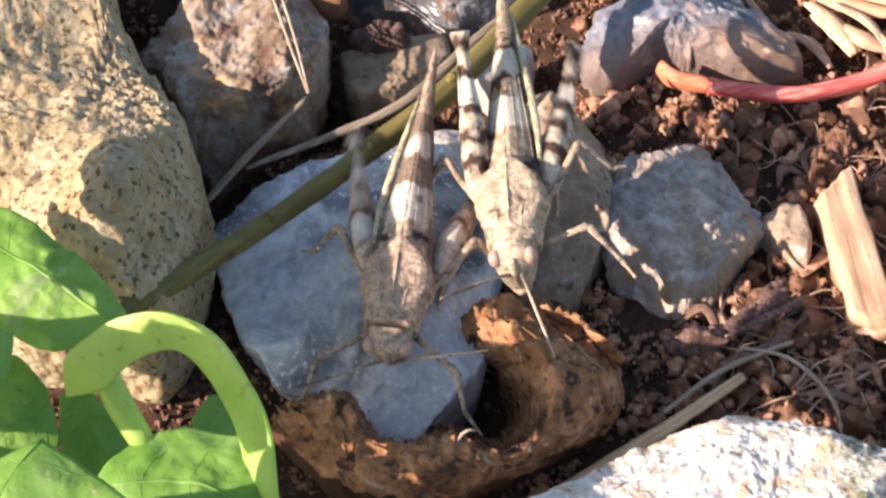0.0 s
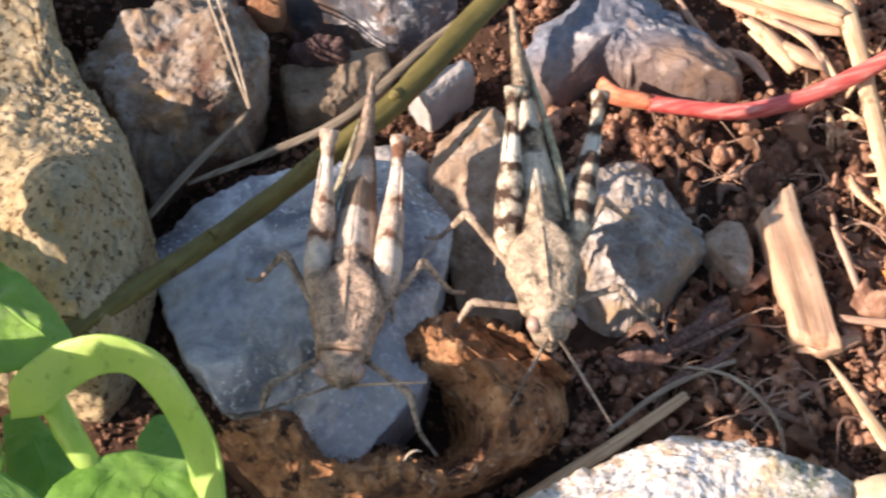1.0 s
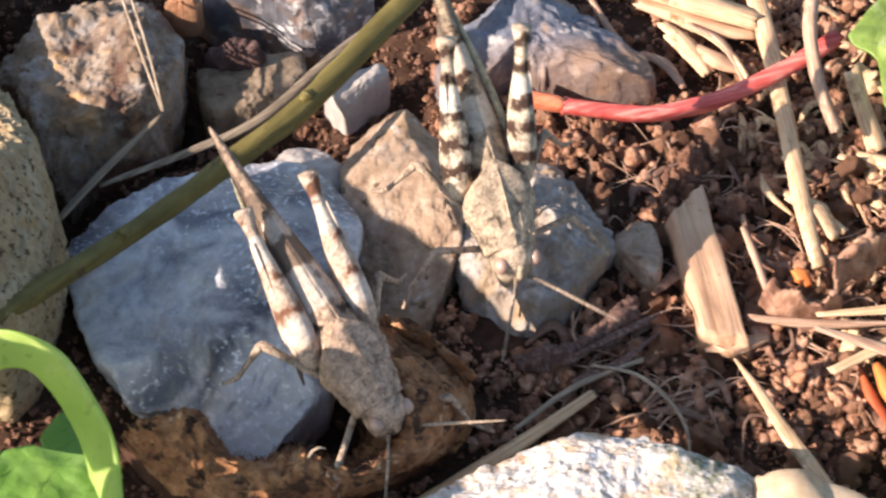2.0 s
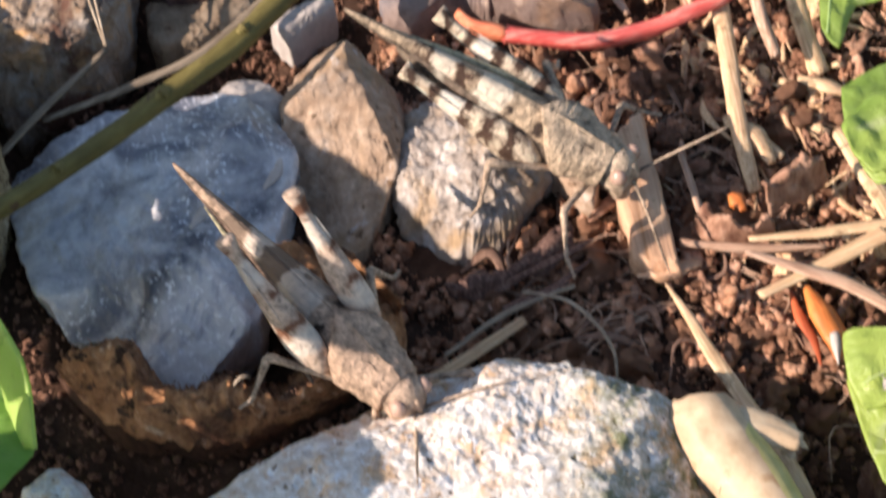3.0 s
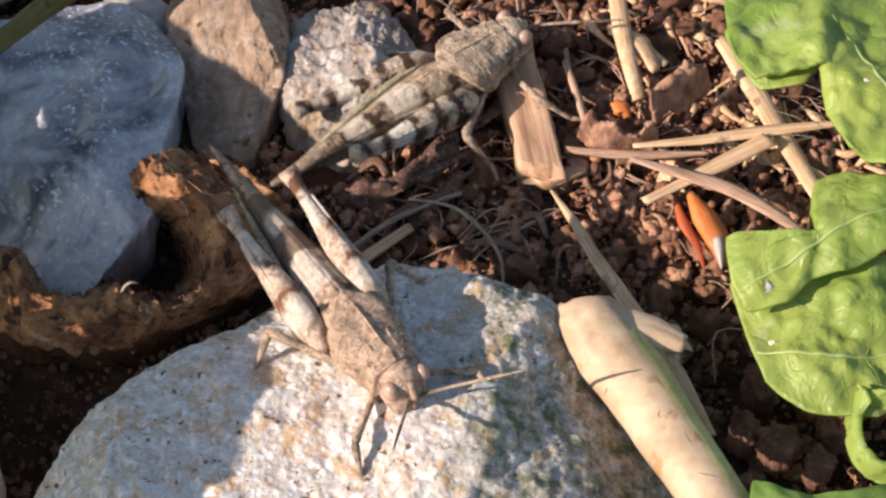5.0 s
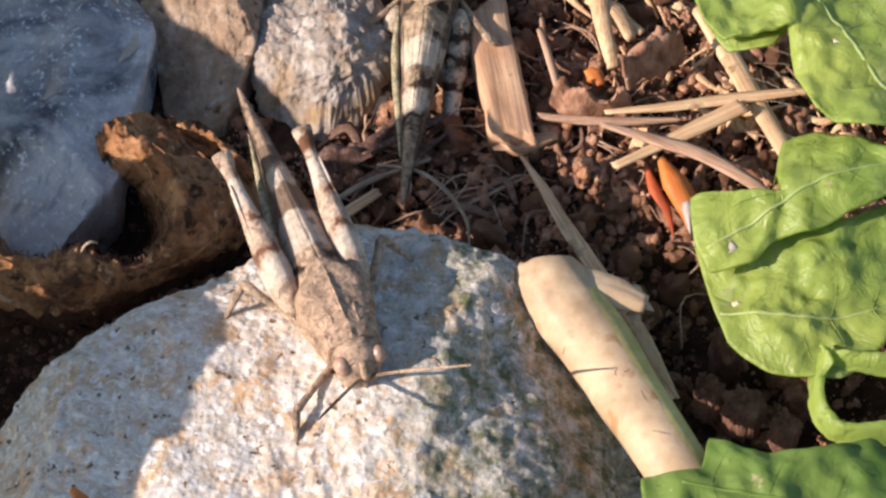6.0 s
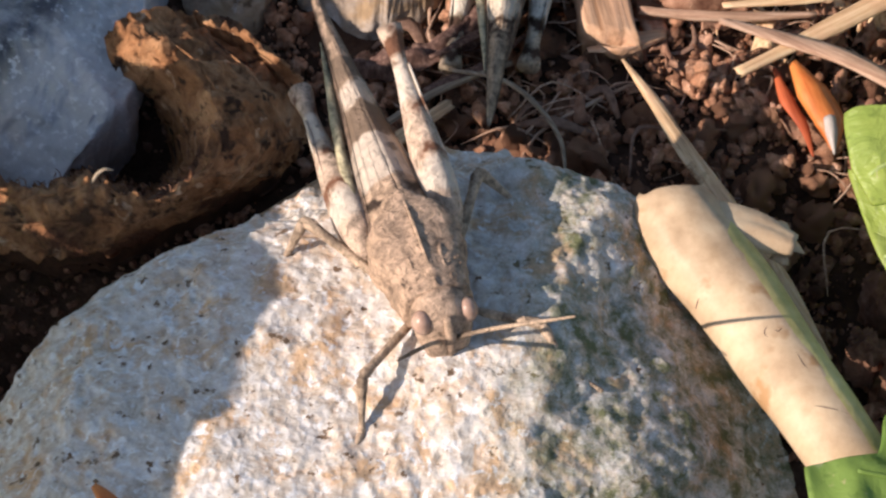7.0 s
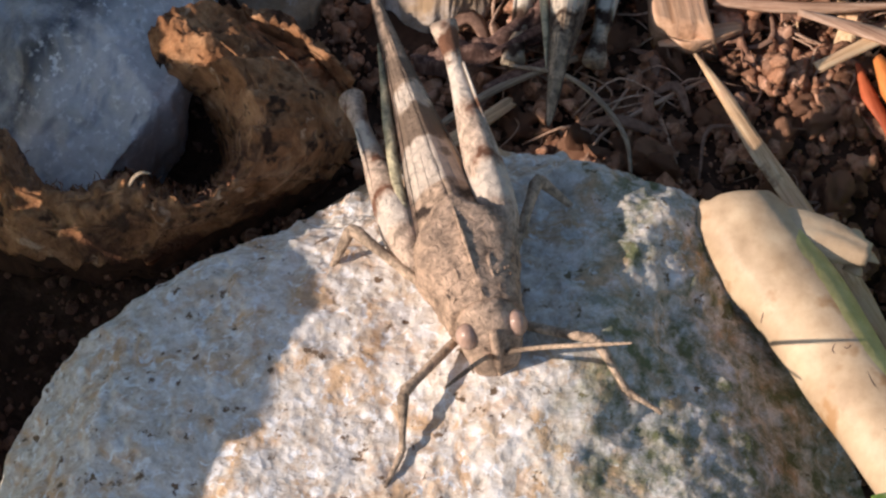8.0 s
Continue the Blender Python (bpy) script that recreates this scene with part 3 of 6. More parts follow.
rock("stone", [(-28.3, 42.4), (-24.8, 44.1), (-22.8, 48.6), (-19.9, 51.7), (-13.6, 51.6), (-10.6, 47.1), (-10.1, 42.5), (-11, 36.6), (-13.2, 34.2), (-17, 32.3), (-19.1, 30.8), (-21.3, 32.9), (-25, 38.1)], 7.5, M_RUSTY,
     "rough whitish stone stained rusty brown, beside the porous stone", 5, 0.5, 1.0, 0.26, 10, res=66, cut=0.86)
rock("pebble", [(-12.6, 50.6), (-11.3, 51.4), (-9.1, 50.6), (-9.5, 49.8), (-11.6, 49.6), (-12.7, 50)], 6, M_BRICK, "small reddish-brown angular pebble on a stone", 7, 0.5, 0.3, 0.08, 6, res=19, base=1)
rock("stone", [(-10.6, 53.1), (-6.9, 56.3), (3, 57), (6.4, 53.5), (3.2, 50.6), (-0.1, 49.7), (-4.4, 51.4), (-8.4, 51.6)], 6, M_DARK, "dark bluish-grey flint half in shade", 9, 0.5, 0.5, 0.1, 6, res=38)
rock("stone", [(-9.2, 45.3), (-6.9, 45.2), (-4, 46.9), (0.1, 48.1), (1, 46), (-0.4, 42.8), (-3.4, 40.5), (-6.4, 39.8), (-8.3, 41.2)], 2.2, M_DULL, "flat olive-brown stone below the twig", 11, 0.45, 0.3, 0.1, 4, res=28)
rock("soil_lump", [(-8.6, 46.3), (-6, 47.1), (-2.8, 46.7), (-3.2, 45.4), (-6.9, 44.9)], 4.6, M_CLAY, "dark reddish lump of clay", 13, 0.7, 0.6, 0.2, 3, res=22, category="clod")
rock("stone_chip", [(2.7, 42.9), (5.5, 45), (7.8, 46.4), (8.5, 45.3), (6.2, 42.6), (4.8, 40.7)], 3, M_PALE, "flat grey-white stone chip on the soil", 15, 0.35, 0.2, 0.05, 5, res=19)
rock("pebble", [(-1.6, 31.8), (-0.5, 34.7), (1.5, 35.8), (3.8, 35.4), (5.7, 33.3), (6.2, 30), (3.7, 27.9), (0.1, 29.5)], 4.2, M_PALE, "smooth pale translucent pebble behind the blue stone", 17, 0.75, 0.25, 0.06, 3, res=28)
flint = rock("flint", [(-17.7, 23.7), (-14.9, 26.9), (-10.9, 29.5), (-6.2, 31.1), (-0.4, 32.4), (4.6, 30.7), (7.6, 26), (7.9, 23.4), (7.5, 19.2), (7.3, 15.1), (6.9, 11.5), (6.6, 8.5), (4.0, 6.0), (1.6, 3.6), (-1.5, 3.1), (-4.1, 5.0), (-6.6, 7.2), (-9.3, 7.4), (-12.6, 11.2), (-15, 15.6), (-17.1, 20.6)], 10.0, M_FLINT,
     "large bluish-grey flint with frosty patches and smooth broken faces", 19, 0.34, 0.6, 0.13, 0, slope=(0.0, 0.0), res=100, lumps=((-3, 29, 6, -0.9), (3, 27, 4, -0.8), (-9, 24, 5, -0.6), (0.3, 17.0, 1.3, -0.8), (-9, 17, 4, -0.5), (4.5, 12, 3.0, -0.5)),
     sheer=((0.132, -0.363, 0.922, 2.4), (-0.28, -0.10, 0.955, 4.7), (0.40, -0.10, 0.91, 5.7), (-0.10, 0.45, 0.89, 18.9), (-0.15, -0.55, 0.82, -1.6), (0.55, 0.45, 0.70, 19.6), (-0.55, 0.25, 0.80, 17.0), (0.45, -0.75, 0.48, -0.9)))
bm = bmesh.new()
bm.from_mesh(flint.data)
flint_tree = BVHTree.FromBMesh(bm)
bm.free()
corner = flint.matrix_basis.translation / MM
for name, line, radii, label in (("chipped_ledge", ((0.0, 15.9), (0.9, 17.4), (2.3, 19.5)), (0.15, 0.75, 0.2), "pale crescent-shaped chip scar"),
                                 ("chipped_ledge", ((5.6, 20.6), (6.4, 22.2), (6.6, 23.8)), (0.15, 0.6, 0.15), "pale crescent-shaped chip scar")):
    part(name, tube(bmesh.new(), draped(flint_tree, [(x - corner.x, y - corner.y) for x, y in line], 0.05), radii, 10, 6, 0.3, 0.4), M_PALE, flint, label)
rock("stone", [(5, 32.7), (6.1, 28), (7.9, 22.6), (9.6, 17.7), (11.8, 16.6), (13.7, 17.1), (14.8, 20.8), (16.4, 25.2), (16.9, 29.6), (16.2, 32.9), (14.4, 36.3), (9.6, 38.9), (5.8, 37)], 6.5, M_TAUPE,
     "brownish-grey wedge-shaped stone with a pale top", 21, 0.34, 0.35, 0.16, 10, res=62, cut=0.84, sheer=((-0.1, -0.5, 0.86, -10.8), (0.45, -0.1, 0.89, 9.0)))
rock("stone", [(15.9, 33.3), (17.5, 35.5), (20, 37), (23.9, 36.2), (25.3, 33.1), (29.1, 28.9), (29.6, 27), (27.5, 23.1), (25, 19.7), (21.3, 17.3), (17.9, 17.6), (16.2, 22.3), (15.3, 27.7)], 5.5, M_PATCHY,
     "greyish-white stone with brown patches", 23, 0.5, 0.7, 0.28, 14, res=72, cell=0.1, cut=0.83)
rock("stone_chip", [(29.2, 27.3), (30.5, 30.1), (32.6, 29.6), (33.6, 26.6), (33.4, 23.9), (31.6, 24.8)], 2.6, M_TAUPE, "small wedge of grey-brown stone on the soil", 25, 0.4, 0.2, 0.06, 5, res=19)
rock("stone", [(12.3, 46), (14.1, 51.4), (15.3, 57.5), (21.2, 59.8), (25.6, 54), (29.4, 49.8), (32.6, 47), (32.6, 45), (28.5, 44.4), (23.3, 45.5), (19.7, 46.4), (15.8, 43.1), (13.1, 43.6)], 5.5, M_CRUSTED,
     "dark blue-grey stone with a crust of soil", 27, 0.45, 0.6, 0.25, 10, res=47, cut=0.86)
rock("white_rock", [(0.6, -17.2), (2.6, -14.1), (4.2, -10.9), (7.8, -7.4), (11.6, -4.8), (15.4, -1.8), (19, 0.1), (22.9, 2.2), (28.1, 4.8), (31.1, 4.7), (33.9, 3), (36.4, 2.2), (40.6, 0.3), (43.6, -2.1), (46.6, -5.9), (49.1, -9.7), (51.1, -14.2), (51, -19.1), (49.8, -24), (39.8, -29.3), (20.7, -30.9), (5.6, -28.8), (0.5, -23.9)], 10.0, M_WHITE,
     "large whitish granular limestone with orange-brown specks", 29, 0.5, 0.9, 0.18, 6, slope=(0.0, 0.0), res=135, cell=0.09, nubs=(35, 42, 0.36), lumps=((27, 2.5, 3, 0.8), (34.5, 0.5, 2.0, 0.7), (38, -3, 1.8, 0.6), (24, -1, 3, -0.6), (33, -11, 4, 0.8), (37, -5, 5, 0.6), (43, -12, 2.5, 0.9), (46, -20, 3, -0.9), (41, -19, 2.5, 0.6), (43, -16.5, 5, 2.4)), sheer=((0.56, -0.1, 0.82, 29.4),))
rock("stone", [(-10.3, -7.5), (-7.3, -6.6), (-4.3, -8.6), (-3.1, -11.6), (-2.3, -15.6), (-4.8, -19.2), (-8.9, -18.1)], 6, M_WHITE, "small grey-white stone beside the dead leaf", 31, 0.55, 0.4, 0.15, 5, res=34)
for x, y, r, top, seed in ((57.2, -1.2, 1.5, 2.2, 51), (55.8, -5.2, 1.1, 0.8, 52), (58.6, -6.4, 1.6, 0.3, 53), (61.8, -8.0, 1.1, 0.2, 54), (63.5, -4.2, 1.7, 0.8, 55), (36.2, 38.6, 1.6, 2.0, 56), (39.3, 32.6, 1.3, 1.6, 57), (34.5, 35.5, 1.2, 1.6, 58)):
    rnd = random.Random(seed)
    rock("soil_clod", [(x + r * k * math.cos(a), y + r * k * math.sin(a)) for a, k in ((i * 0.9, rnd.uniform(0.7, 1.2)) for i in range(7))], top, M_CLOD, "dark reddish-brown angular clod of soil", seed, 0.85, 0.5, 0.3, 6, res=24, base=-3.5, category="clod", cut=0.82)
FOOTPRINTS.append([(2, 10.4), (6.8, 11.2), (8.7, 4.2), (5.4, 2.9), (1, 3.2)])

# ---- dead plants ----
twig = stick("twig", [(-23.8, 3.3, 13), (-20.4, 6.8, 13), (-11.1, 18.6, 10), (-3.6, 27, 10), (2.4, 34.3, 10), (10.3, 47.6, 10), (16.4, 57.8, 10)], [1.0, 0.95, 0.9, 0.95, 1.0, 1.05, 1.0], M_TWIG, "olive-brown bendy twig lying across the stones", "twig", 12)
for c in [(-11.1, 18.3, 10.8), (-3.5, 26.8, 10.8), (2.4, 34.5, 10.8), (-16.2, 12.8, 10.8)]:
    q = twig.matrix_basis.inverted() @ (Vector(c) * MM) / MM
    part("bud_scar", tube(bmesh.new(), (q + Vector((0, 0, -0.7)), q, q + Vector((0.1, 0.1, 0.8))), (0.3, 0.62, 0.2), 8, 5), M_TWIG, twig, "small dark knot on the bark")
stick("straw", [(-15.1, 28.2, 5), (-7.4, 32.8, 5), (-1.9, 37, 5), (3.5, 44.7, 5), (8.2, 50.4, 5)], [0.25, 0.4, 0.45, 0.4, 0.3], M_OLDSTRAW, "weathered grey dry stem below the twig", "straw", flat=0.6)
stick("straw", [(-17.8, 23.3, 6), (-15.1, 28.4, 6), (-10.6, 35.7, 6)], [0.32, 0.38, 0.28], M_OLDSTRAW, "weathered grey dry stem leaning on a stone", "straw", flat=0.6)
stick("grass_straw", [(-15.9, 47.8, 8.5), (-13.2, 41.2, 8.5), (-10.5, 35.3, 7)], [0.11, 0.14, 0.1], M_GREYSTRAW, "thin pale grass stalk on the rusty stone", "grass stalk", 6)
stick("grass_straw", [(-15, 47.6, 8.8), (-12.2, 40.3, 8.8), (-10.4, 35.3, 7)], [0.11, 0.14, 0.1], M_GREYSTRAW, "thin pale grass stalk on the rusty stone", "grass stalk", 6)
red = stick("red_sprig", [(24.3, 41.9, 3), (26.8, 41.6, 3), (31.9, 41.4, 3), (36.9, 42.9, 3), (40.8, 44.3, 4), (45.2, 46.8, 5), (48.7, 49.2, 6)], [0.8, 0.72, 0.75, 0.72, 0.7, 0.7, 0.65], M_RED, "bright red fleshy stem with a torn orange end", "stem", 12)
part("torn_end", tube(bmesh.new(), [red.matrix_basis.inverted() @ (Vector(p) * MM) / MM for p in [(19.9, 43.8, 3), (21.3, 42.6, 3), (24.6, 41.8, 3)]], [0.9, 1.15, 0.85], 10, 6, 0.6, 0.5), M_REDEND, red, "torn orange end of the stem")
stick("straw", [(41.4, 57.7, 3), (43, 49.3, 3), (44.2, 41.3, 3), (45.5, 32, 3), (47, 26.6, 1)], [0.95, 0.9, 0.85, 0.8, 0.6], M_STRAW, "pale flattened dry stem", "straw", flat=0.5)
stick("brown_shoot", [(46.4, 53.7, 9), (45.9, 47.7, 8), (46.9, 42.9, 6), (48.5, 39.5, 4)], [0.6, 0.65, 0.6, 0.5], M_PINKSTRAW, "brown bent shoot beside the red stem", "shoot")
stick("withered_grass", [(39.7, 15.7, 2), (41.7, 12.5, 2), (44.1, 8.1, 2), (47.8, 2.2, 2), (50.7, -1.9, 1), (53.1, -7, 1)], [0.12, 0.45, 0.65, 0.7, 0.65, 0.4], M_STRAW, "dry straw-coloured grass blade", "grass blade", flat=0.25)
stick("straw", [(28, 11.6, 1.5), (23, 7, 1.5), (17.9, 2.7, 1.5), (14.2, -0.4, 1.5)], [0.5, 0.6, 0.7, 0.6], M_STRAW, "pale dry stem half under the white rock", "straw", flat=0.6)
stick("straw", [(21.8, 7.6, 1.5), (25.1, 11, 1.5), (28.1, 13.3, 1.5), (32.1, 15.4, 1.5)], [0.2, 0.25, 0.25, 0.2], M_GREYSTRAW, "thin grey dry stem on the soil", "straw")
stick("root_curl", [(27.8, 14.4, 1.8), (31.5, 13.4, 2.2), (34, 11.1, 2.5), (35.6, 8.8, 2), (36.1, 6.5, 1.5)], [0.12, 0.18, 0.2, 0.18, 0.12], M_GREYSTRAW, "thin pale curled rootlet", "rootlet", 6)
stick("rootlet", [(40.9, 14.7, 1), (37.5, 12.5, 1), (34.3, 10, 1), (33, 7.6, 1)], [0.12, 0.15, 0.13, 0.08], M_PINKSTRAW, "thin brown rootlet on the soil", "rootlet", 6)
stick("rootlet", [(32.5, 8.6, 1.2), (34.2, 10.9, 1.2), (35.5, 13.3, 1.2)], [0.1, 0.13, 0.1], M_PINKSTRAW, "thin brown rootlet on the soil", "rootlet", 6)
blade = tagged(new("dead_grass"), "withered reddish-brown grass tuft lying on the soil", "dead grass")
part("blade", band_mesh(bmesh.new(), [(21.3, 14.4, 1.8), (23.6, 15.9, 1.8), (26.4, 16.6, 1.8), (28.6, 18.8, 1.8), (31.1, 21, 1.8)], [(21.6, 14.2, 1), (24.1, 14, 1), (26.9, 15.2, 1), (29.7, 17.2, 1), (31.9, 19.7, 1)], 0.7, ragged=0.5, crease=0.8, seed=12, thick=0.15), M_PURPLE, blade)
part("blade", band_mesh(bmesh.new(), [(27.3, 16.5, 2.2), (28.6, 18.7, 2.2), (30, 20.5, 2.2), (31, 21.4, 2.2)], [(28.7, 17, 1.4), (29.8, 18.7, 1.4), (31, 19.9, 1.4), (31.7, 21.2, 1.4)], 0.5, ragged=0.5, crease=0.6, seed=14, thick=0.15), M_PURPLE, blade)
part("blade", tube(bmesh.new(), [(26.5, 15.1, 2.2), (29.2, 16.9, 2.2), (32, 18.8, 2.2), (33.4, 19.9, 2.2)], (0.15, 0.4, 0.35, 0.1), 8, 6, 0.4, 0.3), M_PURPLE, blade)
part("blade", tube(bmesh.new(), [(26.2, 12.6, 1.6), (28.4, 13.9, 1.6), (30.3, 15, 1.6), (33.4, 18.3, 1.6)], (0.2, 0.5, 0.4, 0.15), 10, 6, 0.25, 0.3), M_PURPLE, blade)
stick("withered_grass", [(46.5, 20.3, 2.6), (52, 21.2, 2.6), (57.7, 22.4, 2.6), (64.5, 23.7, 2.6)], [0.25, 0.5, 0.6, 0.3], M_STRAW, "dry straw lying over the litter", "straw", flat=0.4)
stick("withered_grass", [(47.5, 14.2, 3), (50.5, 16.2, 3), (54.3, 18.7, 3), (58.1, 21.3, 3)], [0.45, 0.5, 0.75, 0.8], M_STRAW, "broad piece of dry straw", "straw", flat=0.35)
stick("withered_grass", [(46.2, 18.3, 3.4), (50.5, 16.9, 3.4), (54.7, 15.4, 3.4), (58.9, 12.6, 3.4), (62, 9.5, 3.4)], [0.25, 0.6, 0.7, 0.6, 0.15], M_PINKSTRAW, "pinkish-brown tapering grass blade", "grass blade", flat=0.35)
stick("straw", [(54.3, 32.8, 2), (56.9, 27.4, 2), (58.8, 23.2, 2), (62.2, 16, 2)], [0.9, 0.95, 0.9, 0.7], M_STRAW, "pale flattened dry stem beside the green leaves", "straw", flat=0.4)
stick("straw", [(40.8, 20.1, 2), (44.9, 19.8, 2), (48.7, 19.9, 2), (53, 20.3, 2)], [0.3, 0.4, 0.35, 0.2], M_PINKSTRAW, "dark brown dry stalk", "straw")
husk = stick("orange_husk", [(51.4, 15.9, 2), (52.5, 13.5, 2), (53.6, 11, 2), (53.9, 8.8, 2)], [0.4, 1.1, 1.0, 0.2], M_ORANGE, "glossy orange seed husk with a pale tip", "husk", 10, flat=0.6)
part("tip", tube(bmesh.new(), [husk.matrix_basis.inverted() @ (Vector(p) * MM) / MM for p in [(53.6, 11.0, 2.05), (53.8, 9.8, 2.05), (53.95, 8.4, 2)]], (0.9, 0.68, 0.12), 10, 5, 0.6), M_PALE, husk, "pale dry tip")
stick("orange_husk", [(50.1, 15.8, 1.5), (50.9, 13.2, 1.5), (52, 11, 1.5), (52.6, 8.5, 1.5)], [0.15, 0.55, 0.4, 0.1], M_RUSSET, "thin torn red seed husk", "husk", 8, flat=0.4)
stick("orange_husk", [(44.8, 25.4, 2), (45.5, 24.7, 2), (46.1, 23.7, 2)], [0.4, 0.9, 0.3], M_ORANGE, "small orange seed husk in the litter", "husk", 8, flat=0.6)
stick("wood_splinter", [(37.3, 16.8, 1.5), (40.1, 17.5, 1.5), (42.5, 18.5, 1.5)], [0.2, 0.9, 0.4], M_WOOD, "thin orange-brown wood splinter", "wood splinter", flat=0.3)
stick("wood_splinter", [(30.9, 56.2, 2), (34.5, 54.7, 2), (38.1, 53.2, 2), (41.7, 52.7, 2)], [0.8, 1.0, 0.9, 0.6], M_WOOD, "pale wood splinter in the litter", "wood splinter", flat=0.5)
stick("straw", [(33.5, 52.6, 1.5), (35.6, 50.3, 1.5), (37.1, 47.7, 1.5)], [0.4, 0.7, 0.3], M_STRAW, "short piece of straw in the litter", "straw", flat=0.5)
stick("straw", [(34, 53.9, 2), (37.1, 52.4, 2), (39.6, 49.8, 2), (41.1, 46.8, 2)], [0.3, 0.3, 0.3, 0.25], M_STRAW, "bent thin straw in the litter", "straw")
for pts, r, m, label in (
        (((29.5, 57.5, 3.2), (35.5, 55.2, 3.4), (42.0, 53.4, 3.0)), (1.0, 1.25, 1.1), M_STRAW, "thick pale split stem in the litter"),
        (((33.0, 53.2, 2.4), (35.6, 50.6, 2.2), (37.4, 48.0, 1.6)), (0.5, 0.75, 0.35), M_STRAW, "broad flat strip of pale straw"),
        (((35.4, 53.0, 2.6), (38.6, 51.0, 2.4), (40.6, 47.2, 1.6)), (0.3, 0.4, 0.25), M_PINKSTRAW, "bent pinkish straw in the litter"),
        (((36.0, 50.8, 2.0), (38.2, 49.2, 2.0), (40.2, 48.6, 1.6)), (0.6, 0.9, 0.5), M_WOOD, "short splinter of pale wood"),
        (((31.2, 50.0, 1.6), (33.4, 48.6, 1.8), (35.2, 46.2, 1.4)), (0.35, 0.55, 0.3), M_PINKSTRAW, "short brown strip of straw"),
        (((44.8, 33.2, 2.2), (46.8, 31.6, 2.4), (48.4, 29.4, 1.6)), (0.5, 1.0, 0.45), M_STRAW, "short pale husk of straw"),
        (((50.6, 38.6, 2.2), (53.2, 37.6, 2.4), (55.6, 37.2, 1.8)), (0.4, 0.7, 0.3), M_STRAW, "short pale splinter of straw")):
    stick("straw", pts, r, m, label, "straw", flat=0.55, groove=0.4)
stick("straw", [(26.4, 56.3, 2), (28.8, 51.5, 2), (31.4, 48.2, 2)], [0.3, 0.35, 0.2], M_PINKSTRAW, "thin brown stalk beside a dark stone", "straw")
stick("straw", [(40.5, 29.5, 2.2), (41.6, 25.9, 2.2), (42.7, 21.7, 2.2)], [0.3, 0.35, 0.25], M_PINKSTRAW, "thin brown twig on the litter", "straw")


def wood_chip(name, corners, z0, z1, label):
    """A split chip of wood: a flat slab with long cracks, a bevel and chipped ends."""
    p = [Vector((*c, 0)) for c in corners]
    mid = sum(p, Vector()) / len(p)
    along = ((p[2] + p[3]) - (p[0] + p[1])).normalized()
    turn = along.to_track_quat("Z", "Y").to_matrix()
    back = turn.transposed()
    cross = [(0.0, 0.0), (0.0, 0.7)] + [(0.05 + 0.9 * i / 16, 1.0) for i in range(17)] + [(1.0, 0.75), (1.0, 0.0)]
    rings = []
    for i in range(41):
        f = i / 40
        a, b = p[0].lerp(p[3], f), p[1].lerp(p[2], f)
        ring = []
        for u, h in cross:
            q = a.lerp(b, u)
            end = min(1, min(f, 1 - f) * 14 + 0.7)
            q.z = z0 + (z1 - z0) * h * end - 0.5 * abs(u - 0.4) * h + h * (0.22 * noise.noise(Vector((u * 3, f * 1.6, 0))) + 0.05 * noise.noise(Vector((u * 9, f * 2.2, 4))))
            q += along * (0.5 * noise.noise(Vector((u * 5, h * 2, 7))) + 0.9 * (u - 0.5)) * max(0, 1 - min(f, 1 - f) * 8)
            q += (b - a).normalized() * 0.3 * noise.noise(Vector((f * 5, u * 2, 3)))
            ring.append((back @ (q - mid)) * MM)
        rings.append(ring)
    bm = bmesh.new()
    rings_to(bm, rings)
    bmesh.ops.recalc_face_normals(bm, faces=bm.faces)
    ob = bm_object(name, bm, M_WOOD)
    ob.matrix_basis = Matrix.Translation(mid * MM) @ turn.to_4x4()
    return tagged(ob, label, "wood chip")


chip = wood_chip("wood_chip", [(33.9, 29.7), (36.8, 34.8), (41, 17.3), (37.1, 17.1)], -0.5, 3.0, "rectangular chip of light split wood on the soil")

part("splinter", tube(bmesh.new(), [chip.matrix_basis.inverted() @ (Vector(p) * MM) / MM for p in [(37.9, 17.2, 1.5), (39.5, 16.6, 1.5), (42.6, 18.1, 1.5)]], [0.2, 0.6, 0.2], 8, 6, 0.3, 0.5), M_WOOD, chip)

# brown curled leaf
dead = tagged(new("dead_leaf"), "curled brown dead leaf with a torn rim and a hole", "dead leaf")
LEAF_INNER = [(4.9, 12.3, 6.5), (5.7, 10.6, 5.5), (8, 10.6, 1), (8.5, 10.1, -3), (8.6, 7.3, -3), (6.7, 7.1, -3), (5.2, 7.3, -3), (3.2, 7.5, -2)] + [(1.9, 2.4, 3), (-0.9, 2.9, 3), (-3.9, 5.7, 4.5), (-9.2, 4, 4.5)]
LEAF_OUTER = [(12, 17.2, 3), (15.1, 15.2, 2.4), (17.6, 12.3, 2), (18.6, 8.5, 1.6), (17.4, 5.5, 1.8), (15.1, 3, 2.2)] + [(7.9, -1.8, 2.7), (5.2, -2.6, 2.7), (2, -2.8, 2.7), (-2.2, -2.4, 2.7), (-6.3, 0.1, 3), (-9.6, 2.9, 4)]
LEAF_RIDGE = [(7, 13.3, 8), (9.5, 10.3, 8.6), (13.1, 6.6, 9.2), (14, 2.9, 8.8), (13, 0.2, 8), (10.4, -1.1, 7), (8.3, -0.9, 7), (5.9, 0, 7)] + [(2.8, -0.5, 6.5), (-1, -0.4, 6.8), (-3.7, 2.9, 7.5), (-8.6, 2.9, 6)]
